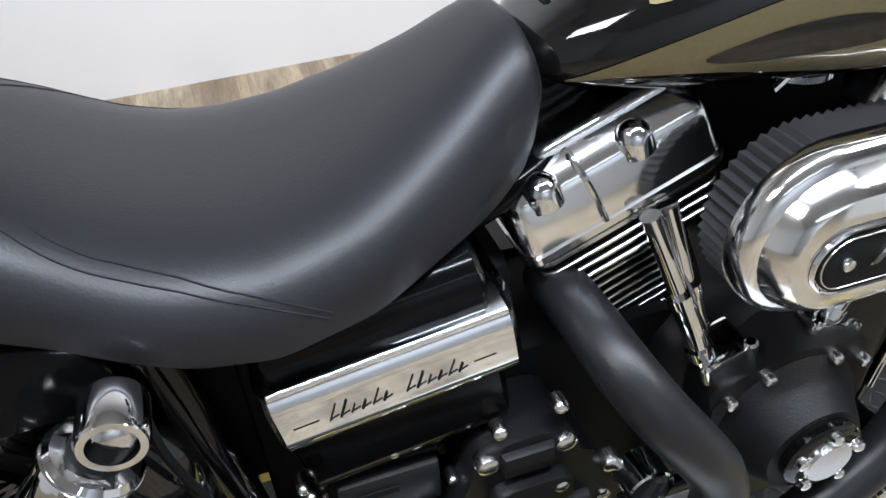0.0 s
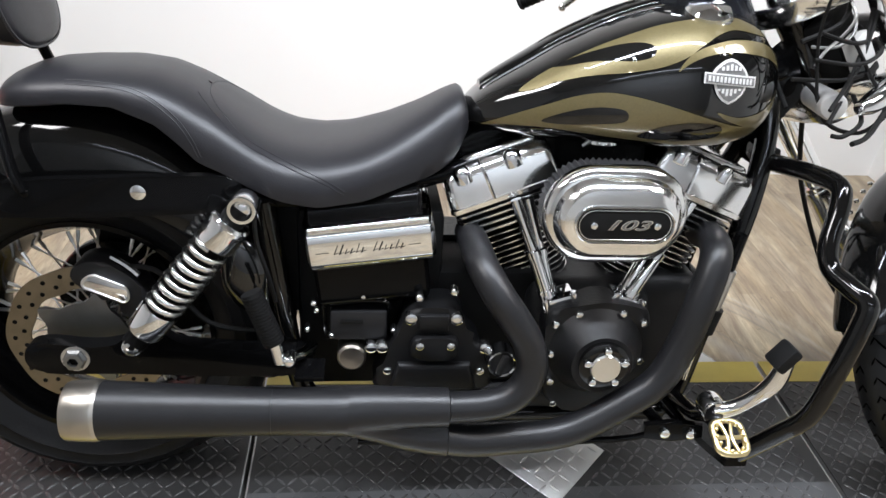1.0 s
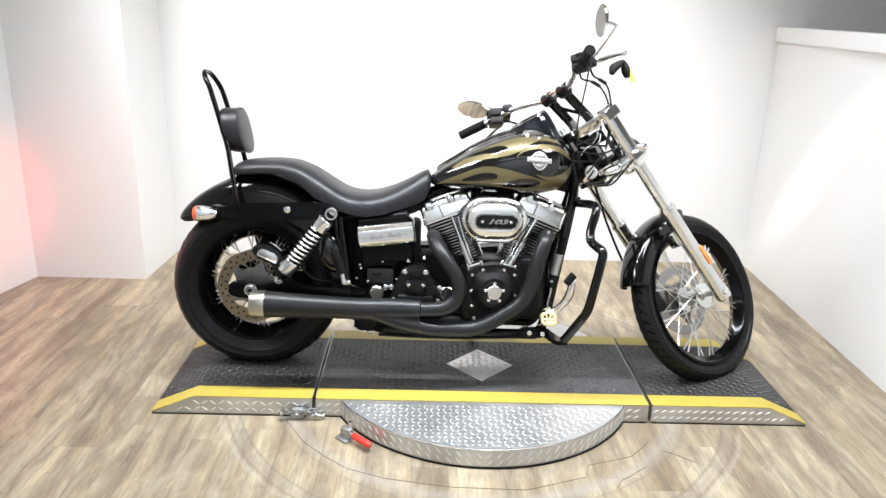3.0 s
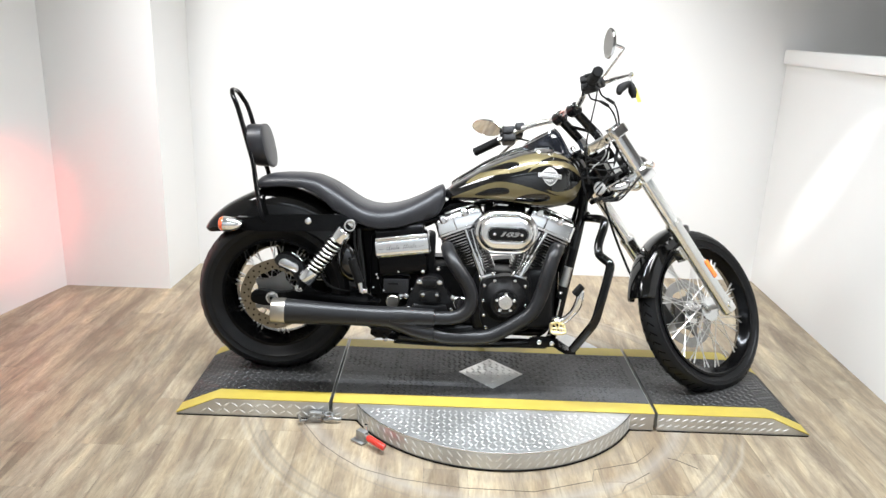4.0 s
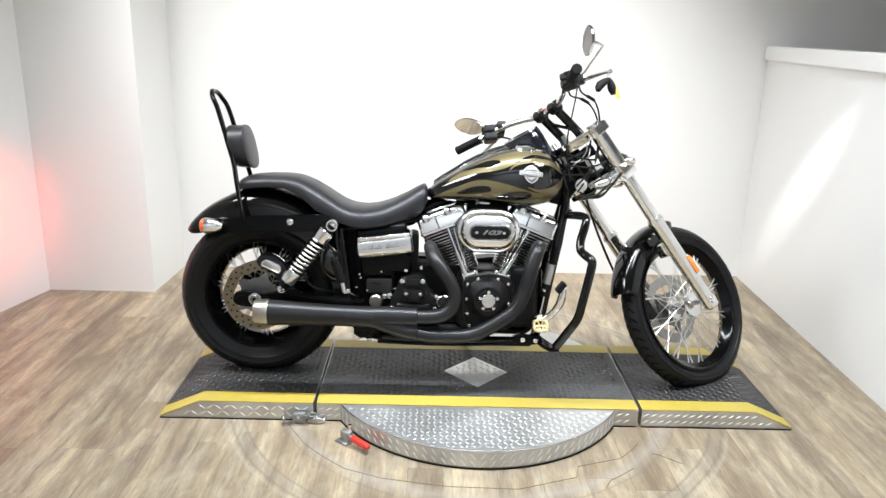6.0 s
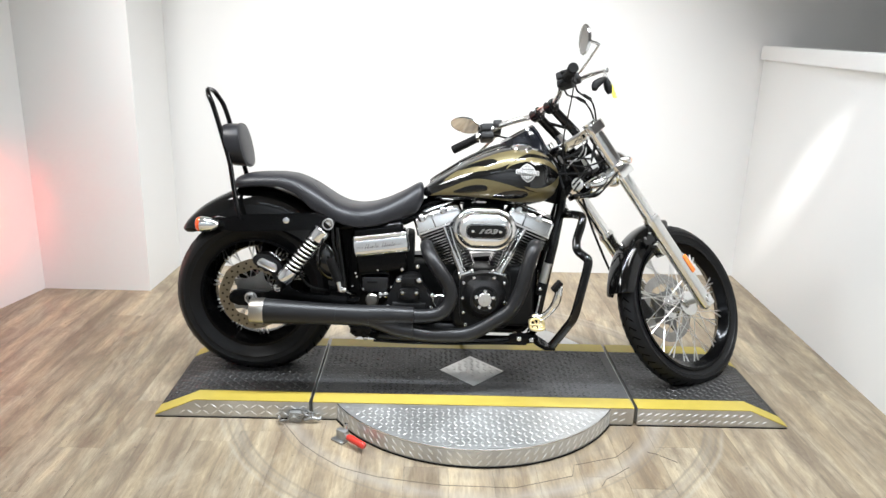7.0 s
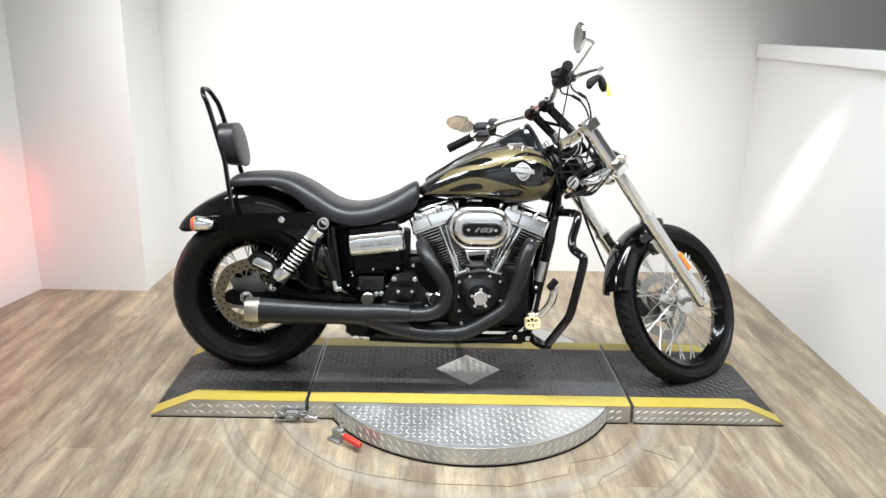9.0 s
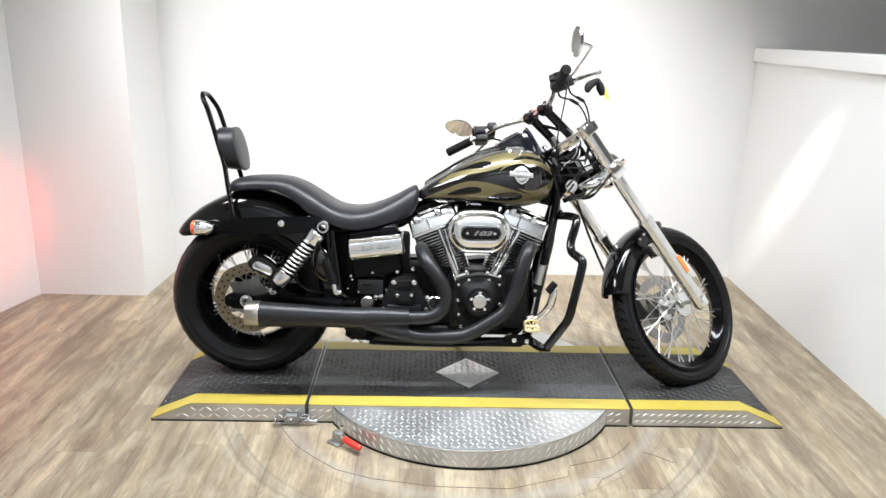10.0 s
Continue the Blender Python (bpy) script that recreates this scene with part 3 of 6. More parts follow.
BLUE_BLACK = material("blue_black_enamel", (0.007, 0.008, 0.011), 0.12, vary=0.2, vary_scale=40, coat=0.4, spec=0.5)
speedo = part("speedometer", lathe([(0.084, -0.075), (0.083, -0.020), (0.081, 0.020), (0.077, 0.044), (0.073, 0.050), (0.068, 0.050)], 44, m), BLUE_BLACK, console, "tall blue-black speedometer housing")
part("speedometer_face", lathe([(0.068, 0.0475), (0.068, 0.0495), (0.0001, 0.0495)], 40, m), DARK, speedo)
part("dial_ring", lathe([(0.0700, 0.048), (0.0745, 0.0505), (0.0725, 0.0545), (0.0680, 0.052)], 44, m, closed=True), CHROME, speedo, "chrome dial ring")
for s in (-1, 1):
    m = Matrix.Translation((0.180, s * 0.088, interp(TANK_TOP, 0.18) - 0.013)) @ pose(0, 0, 0, s * -20, -3, 0)
    cap = part("filler_cap", lathe([(0.036, -0.008), (0.038, 0.0), (0.038, 0.009), (0.034, 0.014), (0.012, 0.018), (0.0001, 0.0185)], 36, m), CHROME, tank, "chrome fuel filler cap")
    part("cap_base", lathe([(0.041, -0.012), (0.041, 0.0), (0.037, 0.002)], 36, m), POLISHED, cap)

# shield badge on both sides
SILVER_BADGE = material("silver_badge", (0.80, 0.80, 0.79), 0.40, 0.25, vary=0.1, vary_scale=200)
DIM_SILVER = material("dim_silver_enamel", (0.24, 0.24, 0.24), 0.4, 0.5, vary=0.1, vary_scale=200)
for s in (-1, 1):
    shield = [(0.165, 0.848), (0.178, 0.862), (0.197, 0.870), (0.216, 0.861), (0.228, 0.846), (0.228, 0.832), (0.222, 0.815), (0.200, 0.800), (0.178, 0.815), (0.170, 0.832)]
    b = decal("tank_badge", shield, SILVER_BADGE, s, 0.0036, tank, "silver and black shield badge", sub=2, cells=0.02)
    inner = [(0.1975 + (x - 0.1975) * 0.86, 0.836 + (z - 0.836) * 0.88) for x, z in shield]
    decal("badge_field", inner, DIM_SILVER, s, 0.0046, b, "dark enamel field", sub=2, cells=0.02)
    bar = [(0.152, 0.833), (0.152, 0.850), (0.198, 0.847), (0.243, 0.843), (0.243, 0.826), (0.198, 0.830)]
    decal("badge_bar", bar, SILVER_BADGE, s, 0.0060, b, "silver crossbar", sub=1, cells=0.02)
    decal("badge_inlay", [(0.155, 0.8355), (0.155, 0.8475), (0.197, 0.8445), (0.240, 0.8405), (0.240, 0.8285), (0.197, 0.8325)], DIM_SILVER, s, 0.0070, b, sub=1, cells=0.02)
    # unreadable lettering as upright strokes
    for k in range(12):
        x0 = 0.158 + k * 0.0066
        z0 = 0.8415 - (x0 - 0.155) * 0.082
        decal("badge_stroke", [(x0, z0 - 0.0042), (x0 + 0.0042, z0 - 0.0045), (x0 + 0.0042, z0 + 0.0042), (x0, z0 + 0.0045)], SILVER_BADGE, s, 0.0080, b, sub=1, cells=0.03)
    for k in range(6):
        x0 = 0.1765 + k * 0.0072
        zl = 0.822 - 0.010 * (1 - abs(k - 2.5) / 2.5)
        decal("badge_stroke", [(x0, 0.825), (x0 + 0.0045, 0.825), (x0 + 0.0045, zl), (x0, zl)], SILVER_BADGE, s, 0.0058, b, sub=1, cells=0.03)
    for k in range(5):
        x0 = 0.180 + k * 0.0074
        zt = 0.858 + 0.004 * (1 - abs(k - 2) / 2)
        decal("badge_stroke", [(x0, 0.8525), (x0 + 0.0045, 0.8525), (x0 + 0.0045, zt), (x0, zt)], SILVER_BADGE, s, 0.0058, b, sub=1, cells=0.03)

# -- engine --
MID = 0.045
FIN_MATS = [WRINKLE, POLISHED]


def fin(hx, hy, t, r=0.018):
    """One cooling fin in its own frame, z along the cylinder; the rim is bright metal."""
    poly, n = [], 5
    for sx, sy, a0 in ((1, 1, 0), (-1, 1, 90), (-1, -1, 180), (1, -1, 270)):
        for k in range(n + 1):
            a = radians(a0 + 90 * k / n)
            poly.append((sx * (hx - r) + r * math.cos(a), sy * (hy - r) + r * math.sin(a)))
    bm = loft([[(x * 0.985, y * 0.985, -t / 2) for x, y in poly], [(x, y, -t * 0.3) for x, y in poly], [(x, y, t * 0.3) for x, y in poly], [(x * 0.985, y * 0.985, t / 2) for x, y in poly]])
    for f in bm.faces:
        f.material_index = 1 if abs(f.normal.z) < 0.9 and len(f.verts) == 4 else 0
    return bm


for s in (-1, 1):
    top, low = Vector((MID + s * 0.178, 0, 0.605)), Vector((MID + s * 0.098, 0, 0.405))
    up = (top - low).normalized()
    m = along(low, top)
    name = "rear_cylinder" if s < 0 else "front_cylinder"
    cyl = part(name, lathe([(0.058, -0.03), (0.058, 0.22)], 32, m), WRINKLE, bike, "finned black engine cylinder with bright fin edges")
    first = None
    ln = (top - low).length
    for k in range(15):
        h = 0.012 + k * 0.0118
        mm = m @ Matrix.Translation((0, 0, h))
        if first is None:
            bm = fin(0.073, 0.083, 0.0038, 0.045)
            first = part("cooling_fin", bm, FIN_MATS, cyl)
            first.matrix_basis = mm
        else:
            o2 = new("cooling_fin", first.data)
            o2.parent, o2.matrix_basis = cyl, mm
    # head fins, level with the rocker cover
    tilt = -s * 21.5
    first = None
    hc = Vector((MID + s * 0.170, 0, 0.612))
    hm = Matrix.Translation(hc) @ pose(0, 0, 0, 0, -tilt, 0)
    bm = box((0, 0, -0.015), (0.15, 0.165, 0.075), 0.012)
    bm.transform(hm)
    part("cylinder_head", bm, WRINKLE, cyl)
    for k in range(4):
        mm = hm @ Matrix.Translation((0, 0, -0.052 + k * 0.0125))
        if first is None:
            bm = fin(0.098, 0.100, 0.0050, 0.02)
            first = part("head_fin", bm, FIN_MATS, cyl)
            first.matrix_basis = mm
        else:
            o2 = new("head_fin", first.data)
            o2.parent, o2.matrix_basis = cyl, mm
    # tall rocker cover with a rounded crown
    rings = []
    for z, gx, gy in ((-0.007, 0.099, 0.101), (-0.004, 0.103, 0.105), (0.004, 0.103, 0.105), (0.006, 0.1005, 0.1025), (0.052, 0.098, 0.099), (0.060, 0.096, 0.095), (0.068, 0.091, 0.086), (0.075, 0.082, 0.073), (0.079, 0.066, 0.054)):
        ring = []
        for sx, sy, a0 in ((1, 1, 0), (-1, 1, 90), (-1, -1, 180), (1, -1, 270)):
            for k in range(5):
                a = radians(a0 + 90 * k / 4)
                r = 0.016
                ring.append(Vector((sx * (gx - r) + r * math.cos(a), sy * (gy - r) + r * math.sin(a), z)))
        rings.append(ring)
    bm = loft(rings)
    bm.transform(hm)
    rocker = part("rocker_cover", bm, COVER, cyl, "tall smooth chrome rocker cover", angle=34)
    # raised upper box with rounded ends
    bm = box((0.012, 0, 0.066), (0.135, 0.150, 0.034), 0.012, seg=3)
    bm.transform(hm)
    part("rocker_top", bm, COVER, rocker)
    for xx in (-0.062, 0.028):
        for sy in (-1, 1):
            mm = hm @ Matrix.Translation((xx, sy * 0.090, 0.050))
            bm = lathe([(0.017, -0.004), (0.017, 0.010), (0.0155, 0.017), (0.011, 0.023), (0.005, 0.0255), (0.0001, 0.026)], 20, mm)
            part("rocker_bolt", bm, CHROME, rocker)
    for sy in (-1, 1):
        bm = tube([(-0.022, sy * 0.1035, 0.004), (-0.024, sy * 0.1015, 0.040), (-0.026, sy * 0.0955, 0.062), (-0.027, sy * 0.082, 0.074)], 0.003, 8, 3)
        bm.transform(hm)
        part("rocker_rib", bm, CHROME, rocker)
    # push rod tubes and lifter block
    for dx, x_top in ((0.0, 0.0), (0.020, 0.024)):
        a = Vector((MID - 0.012 + s * (0.078 - dx * 0.35), -0.137 + dx * 0.6, 0.440))
        b = Vector((MID + s * (0.158 - x_top), -0.118 + dx * 0.5, 0.612))
        rod = part("push_rod_tube", tube([a, a + (b - a) * 0.42, a + (b - a) * 0.44, b], [0.0125, 0.0125, 0.0095, 0.0095], 16, 1), CHROME, cyl, "chrome push rod tube")
        part("tube_collar", tube([a + (b - a) * 0.40, a + (b - a) * 0.47], 0.0145, 16, 1), CHROME, rod)
        part("tube_seat", tube([a - (b - a) * 0.03, a + (b - a) * 0.05], 0.0155, 16, 1), CHROME, rod)
    lm = Matrix.Translation((MID - 0.006 + s * 0.062, -0.134, 0.434)) @ pose(0, 0, 0, 0, s * 18, 0)
    bm = box((0, 0, 0), (0.055, 0.05, 0.016), 0.005)
    bm.transform(lm)
    lift = part("lifter_block", bm, CHROME, cyl, "chrome lifter block")
    for xx in (-0.026, 0.026):
        bm = lathe([(0.0075, -0.012), (0.0075, 0.010), (0.005, 0.013), (0.0001, 0.013)], 12, lm @ Matrix.Translation((xx, -0.022, 0)))
        part("lifter_bolt", bm, CHROME, lift)

bm = box((MID, 0, 0.325), (0.24, 0.26, 0.25), 0.05, seg=4)
crank = part("crankcase", bm, WRINKLE, bike, "black wrinkle-finish crankcase")
poly = spline([(-0.050, 0.300), (-0.052, 0.360), (-0.052, 0.420), (-0.030, 0.438), (0.005, 0.446), (0.045, 0.452), (0.085, 0.448), (0.122, 0.438), (0.137, 0.420), (0.138, 0.360), (0.138, 0.318), (0.118, 0.262), (0.082, 0.228), (0.030, 0.222), (-0.020, 0.232), (-0.045, 0.262)], 3, True)
poly = [(p[0] + 0.004, p[1] - 0.009) for p in poly]
part("cam_cover", plate([(p[0], p[1]) for p in poly], -0.178, -0.10, 0.010, 3), WRINKLE, crank, "satin black cam cover")
part("cam_dome", lathe([(0.092, -0.004), (0.084, 0.006), (0.072, 0.020), (0.062, 0.038), (0.055, 0.050), (0.0001, 0.053)], 48, Matrix.Translation((0.046, -0.176, 0.345)) @ SIDE), WRINKLE, crank)
part("points_cover", lathe([(0.043, -0.004), (0.045, 0.004), (0.045, 0.010), (0.041, 0.013), (0.029, 0.013)], 48, Matrix.Translation((0.046, -0.228, 0.350)) @ SIDE), GLOSS, crank, "black round cover with a silver centre")
part("cover_disc", lathe([(0.0275, 0.0), (0.0275, 0.017), (0.025, 0.020), (0.0001, 0.0205)], 40, Matrix.Translation((0.046, -0.228, 0.350)) @ SIDE), POLISHED, crank, "brushed silver disc")
for k in range(5):
    a = radians(90 + 72 * k)
    part("cover_bolt", knob((0.046 + 0.0345 * math.cos(a), -0.250, 0.350 + 0.0345 * math.sin(a)), 0.0072, 0.016), CHROME, crank)
for x, z in ((-0.038, 0.412), (0.122, 0.415), (-0.040, 0.352), (0.126, 0.337), (-0.036, 0.294), (0.002, 0.432), (0.081, 0.434), (-0.026, 0.246), (0.105, 0.255)):
    part("cam_bolt", knob((x + 0.004, -0.190, z - 0.009), 0.0075, 0.014), POLISHED, crank)

# -- air cleaner --
ACX, ACZ = 0.040, 0.614
IN = 0.033            # the cleaner sits this much closer to the engine than its drawn depth
def evenly(pts, pitch):
    """Points every pitch along the closed outline pts, an even number of them."""
    q = np.array(pts + [pts[0]])
    run = np.concatenate([[0], np.cumsum(np.hypot(*np.diff(q, axis=0).T))])
    n = 2 * round(run[-1] / pitch / 2)
    at = np.linspace(0, run[-1], n, endpoint=False)
    return np.stack([np.interp(at, run, q[:, k]) for k in (0, 1)], 1)


cl = evenly(stadium(ACX - 0.002, ACZ + 0.002, 0.117, 0.079, 40), 0.0052)
ring_pts = []
for i, (x, z) in enumerate(cl):
    t = cl[(i + 1) % len(cl)] - cl[i - 1]
    n = np.array([t[1], -t[0]]) / (np.hypot(*t) + 1e-9)
    k = 0.0024 * (1 if i % 2 else -1)
    ring_pts.append((x + n[0] * k, z + n[1] * k))
air = part("air_filter", plate(ring_pts, -0.2200 + IN, -0.176 + IN, 0), material("black_filter_pleats", (0.016, 0.016, 0.017), 0.6, bump=0.2, bump_scale=300), bike, "black pleated air filter element")
rings = []
for y, d in ((-0.2130, 0.0), (-0.2200, 0.001), (-0.2280, 0.000), (-0.2335, -0.003), (-0.2375, -0.008), (-0.2395, -0.014), (-0.2480, -0.018), (-0.2560, -0.0225), (-0.2610, -0.029), (-0.2632, -0.039), (-0.2640, -0.050)):
    rings.append([(x, y + IN, z) for x, z in stadium(ACX, ACZ, 0.122 + d, 0.084 + d, 18)])
part("air_cleaner_cover", loft(rings), COVER, air, "oval chrome air cleaner cover", angle=25)
ins = (ACX + 0.004, ACZ - 0.001)
rings = [[(x, y + IN, z) for x, z in stadium(*ins, 0.083 + d, 0.032 + d, 16)] for y, d in ((-0.2640, 0.0), (-0.2675, 0.0), (-0.2685, -0.0015), (-0.2675, -0.003), (-0.2665, -0.0035))]
part("insert_rim", loft(rings), CHROME, air, angle=20)
part("badge_insert", plate(stadium(*ins, 0.0785, 0.0275, 16), -0.2680 + IN, -0.2640 + IN, 0.0005), MATT_RUBBER, air, "black oval insert lettered in silver")
st = stadium(*ins, 0.0755, 0.0248, 16)
part("insert_line", tube([(x, -0.2682 + IN, z) for x, z in st], 0.0008, 6, 1, True), POLISHED, air)
for s in (-1, 1):
    part("insert_bolt", knob((ins[0] + s * 0.052, -0.2730 + IN, ins[1]), 0.0062, 0.008), CHROME, air)


def lettering(name, text, size, m, mat, parent, shear=0.0, depth=0.0006, offset=0.0011, label=""):
    cu = bpy.data.curves.new(name, "FONT")
    cu.body, cu.size, cu.shear, cu.extrude, cu.offset = text, size, shear, depth, offset
    cu.align_x, cu.align_y = "CENTER", "CENTER"
    tmp = new(name, cu)
    me = bpy.data.meshes.new_from_object(tmp)
    bpy.data.objects.remove(tmp)
    me.transform(m)
    me.materials.append(mat)
    ob = new(name, me)
    ob.parent = parent
    if label:
        ob["label"] = label
    return ob


TO_SIDE = pose(0, 0, 0, 90, 0, 0)
FACE = TO_SIDE @ Matrix.Diagonal((1.45, 0.68, 1, 1))
lettering("lettering", "103", 0.034, Matrix.Translation((ins[0] + 0.001, -0.2688 + IN, ins[1])) @ FACE, POLISHED, air, 0.35, label="silver-edged number 103")
lettering("lettering", "103", 0.034, Matrix.Translation((ins[0] + 0.001, -0.2697 + IN, ins[1])) @ FACE, CARRIER, air, 0.35, offset=-0.0002, label="dark grey face of the number 103")
part("intake_manifold", box((0.045, 0.0, 0.655), (0.165, 0.13, 0.14), 0.02, seg=3), DARK, air, "black intake manifold")
part("intake_elbow", tube([(MID, 0.0, 0.60), (MID, -0.08, 0.60), (MID, -0.125, 0.615)], 0.032, 20, 4), DARK, air)
bm = lathe([(0.030, 0), (0.030, 0.006), (0.022, 0.010), (0.0001, 0.011)], 24, Matrix.Translation((0.030, -0.095, 0.712)))
part("breather_cap", bm, CHROME, air, "small chrome breather cap")
part("breather_bar", tube([(-0.009, -0.115, 0.709), (0.018, -0.110, 0.722), (0.046, -0.105, 0.722), (0.074, -0.110, 0.712)], 0.004, 8), CHROME, air)

# -- gearbox side and electrics --
poly = spline([(-0.340, 0.255), (-0.338, 0.300), (-0.325, 0.345), (-0.310, 0.375), (-0.296, 0.412), (-0.270, 0.425), (-0.225, 0.425), (-0.200, 0.412), (-0.185, 0.372), (-0.160, 0.345), (-0.150, 0.300), (-0.150, 0.255)], 3, True)
gear = part("gearbox_cover", plate([(p[0], p[1]) for p in poly], -0.168, 0.12, 0.010, 3), WRINKLE, bike, "black gearbox side cover")
poly = spline([(-0.288, 0.340), (-0.286, 0.365), (-0.270, 0.373), (-0.220, 0.373), (-0.205, 0.365), (-0.203, 0.340), (-0.218, 0.330), (-0.272, 0.330)], 3, True)
part("gearbox_boss", plate([(p[0], p[1]) for p in poly], -0.184, -0.16, 0.006, 2), WRINKLE, gear)
part("gearbox_rib", plate([(-0.325, 0.262), (-0.310, 0.318), (-0.180, 0.318), (-0.165, 0.262)], -0.181, -0.16, 0.010, 3), WRINKLE, gear)
part("gearbox_boss", plate([(-0.275, 0.385), (-0.275, 0.415), (-0.222, 0.415), (-0.222, 0.385)], -0.178, -0.16, 0.006, 2), WRINKLE, gear)
for x, z, r in ((-0.288, 0.404, 0.0125), (-0.208, 0.404, 0.0125), (-0.338, 0.346, 0.0115), (-0.154, 0.345, 0.0115), (-0.328, 0.298, 0.009), (-0.160, 0.297, 0.009), (-0.272, 0.357, 0.009), (-0.217, 0.357, 0.009), (-0.275, 0.446, 0.008), (-0.215, 0.458, 0.008), (-0.217, 0.276, 0.006)):
    part("cover_bolt", knob((x, -0.186 if r < 0.0095 and 0.35 < z < 0.36 else -0.173, z), r, 0.018, 14), POLISHED, gear, "bright cap screw")
oil = part("oil_cap", lathe([(0.026, -0.03), (0.026, 0.004), (0.024, 0.006), (0.0215, 0.004), (0.0215, 0.0)], 32, Matrix.Translation((-0.127, -0.199, 0.333)) @ SIDE), CHROME, bike, "black oil filler cap with a chrome rim")
part("cap_face", lathe([(0.0225, -0.005), (0.0225, 0.002), (0.0001, 0.003)], 32, Matrix.Translation((-0.127, -0.199, 0.333)) @ SIDE), CAP_GREY, oil, "dark grey cap face")
part("cap_grip", box((-0.127, -0.205, 0.333), (0.013, 0.012, 0.040), 0.004, pose(0, 0, 0, 0, 18, 0)), CAP_GREY, oil)
plug = part("drain_plug_cover", lathe([(0.026, -0.04), (0.026, 0.004), (0.022, 0.008), (0.0001, 0.008)], 32, Matrix.Translation((-0.392, -0.150, 0.318)) @ SIDE), STEEL, bike, "dull round bronze-tinted cover")
part("clutch_cable_end", knob((-0.358, -0.168, 0.343), 0.011, 0.016), CHROME, plug)
# electrical box under the side cover
ebox = part("fuse_box", box((-0.380, -0.115, 0.380), (0.100, 0.07, 0.058), 0.006), SATIN, bike, "black fuse box")
part("fuse_label", box((-0.392, -0.1515, 0.390), (0.040, 0.002, 0.008), 0.0005), MATT_RUBBER, ebox)
part("bracket", tube([(-0.437, -0.13, 0.345), (-0.440, -0.14, 0.40), (-0.430, -0.145, 0.425), (-0.34, -0.145, 0.428), (-0.325, -0.14, 0.41)], 0.004, 8), FRAME, ebox)
for x, z in ((-0.458, 0.424), (-0.453, 0.410), (-0.470, 0.372), (-0.428, 0.360), (-0.372, 0.438), (-0.318, 0.370)):
    part("small_screw", knob((x, -0.152, z), 0.006, 0.02, 10), POLISHED, ebox)
part("wire_bundle", tube([(-0.42, -0.12, 0.425), (-0.39, -0.135, 0.436), (-0.35, -0.12, 0.432), (-0.31, -0.10, 0.45)], 0.006, 8), MATT_RUBBER, ebox)

# battery cover: black body with a chrome band
M_COV = Matrix.Translation((-0.366, 0, 0.566)) @ pose(0, 0, 0, 0, -7.5, 0)


def side_shell(x0, x1, z0, z1, y, r, n=6):
    rings = []
    for x, g in ((x0, 0.012), (x0 + 0.003, 0.004), (x0 + 0.008, 0), (x1 - 0.008, 0), (x1 - 0.003, 0.004), (x1, 0.012)):
        ring = []
        for k in range(n + 1):
            a = radians(90 * k / n)
            ring.append(Vector((x, -(y - r - g) - r * math.sin(a), z1 - g - r + r * math.cos(a))))
        for k in range(n + 1):
            a = radians(90 * k / n)
            ring.append(Vector((x, -(y - r - g) - r * math.cos(a), z0 + g + r - r * math.sin(a))))
        ring += [Vector((x, -0.02, z0 + g)), Vector((x, -0.02, z1 - g))]
        rings.append(ring)
    bm = loft(rings)
    bm.transform(M_COV)
    return bm


batt = part("battery_cover", side_shell(-0.102, 0.096, -0.150, 0.058, 0.152, 0.030), FRAME, bike, "gloss black battery cover with a chrome band")
part("chrome_band", side_shell(-0.108, 0.112, -0.069, 0.015, 0.166, 0.026, 8), CHROME, batt, "chrome band with dark script")
bm = side_shell(-0.106, 0.110, 0.009, 0.017, 0.1675, 0.003, 3)
part("band_lip", bm, CHROME, batt)
# the script as two runs of plain slanted bars between thin rules
def script_mark(x0, x1, z0, z1, r):
    b = tube([(x0, -0.1664, -0.034 + z0), (x1, -0.1664, -0.034 + z1)], r, 5, 1)
    b.transform(M_COV)
    part("script_stroke", b, MATT_RUBBER, batt)


for x0, x1 in ((-0.090, -0.068), (0.066, 0.086)):
    script_mark(x0, x1, 0.005, 0.005, 0.0005)
for x0, heights in ((-0.060, (17, 17, 9, 9, 16, 9)), (0.006, (17, 16, 9, 9, 16, 9))):
    for k, tall in enumerate(heights):
        x = x0 + k * 0.0092
        script_mark(x, x + tall * 0.00050, 0.0, tall * 0.001, 0.0011 if k % 2 else 0.0007)
        script_mark(x, x + 0.0085, 0.001, 0.0035, 0.0005)

# -- exhaust --
part("rear_header", tube([(-0.182, -0.06, 0.528), (-0.180, -0.13, 0.530), (-0.173, -0.19, 0.519), (-0.152, -0.228, 0.488), (-0.124, -0.243, 0.450), (-0.096, -0.247, 0.405), (-0.086, -0.25, 0.355), (-0.106, -0.255, 0.310), (-0.162, -0.258, 0.286), (-0.30, -0.262, 0.284)], 0.027, 20, 8), SATIN, bike, "satin black exhaust header pipe")
part("front_header", tube([(0.254, -0.06, 0.535), (0.248, -0.13, 0.546), (0.230, -0.19, 0.535), (0.208, -0.215, 0.470), (0.184, -0.222, 0.380), (0.150, -0.228, 0.311), (0.095, -0.233, 0.270), (0.032, -0.238, 0.232), (-0.020, -0.241, 0.212), (-0.09, -0.246, 0.207), (-0.20, -0.260, 0.214), (-0.30, -0.262, 0.245)], 0.0275, 20, 8), SATIN, bike, "satin black exhaust header pipe")
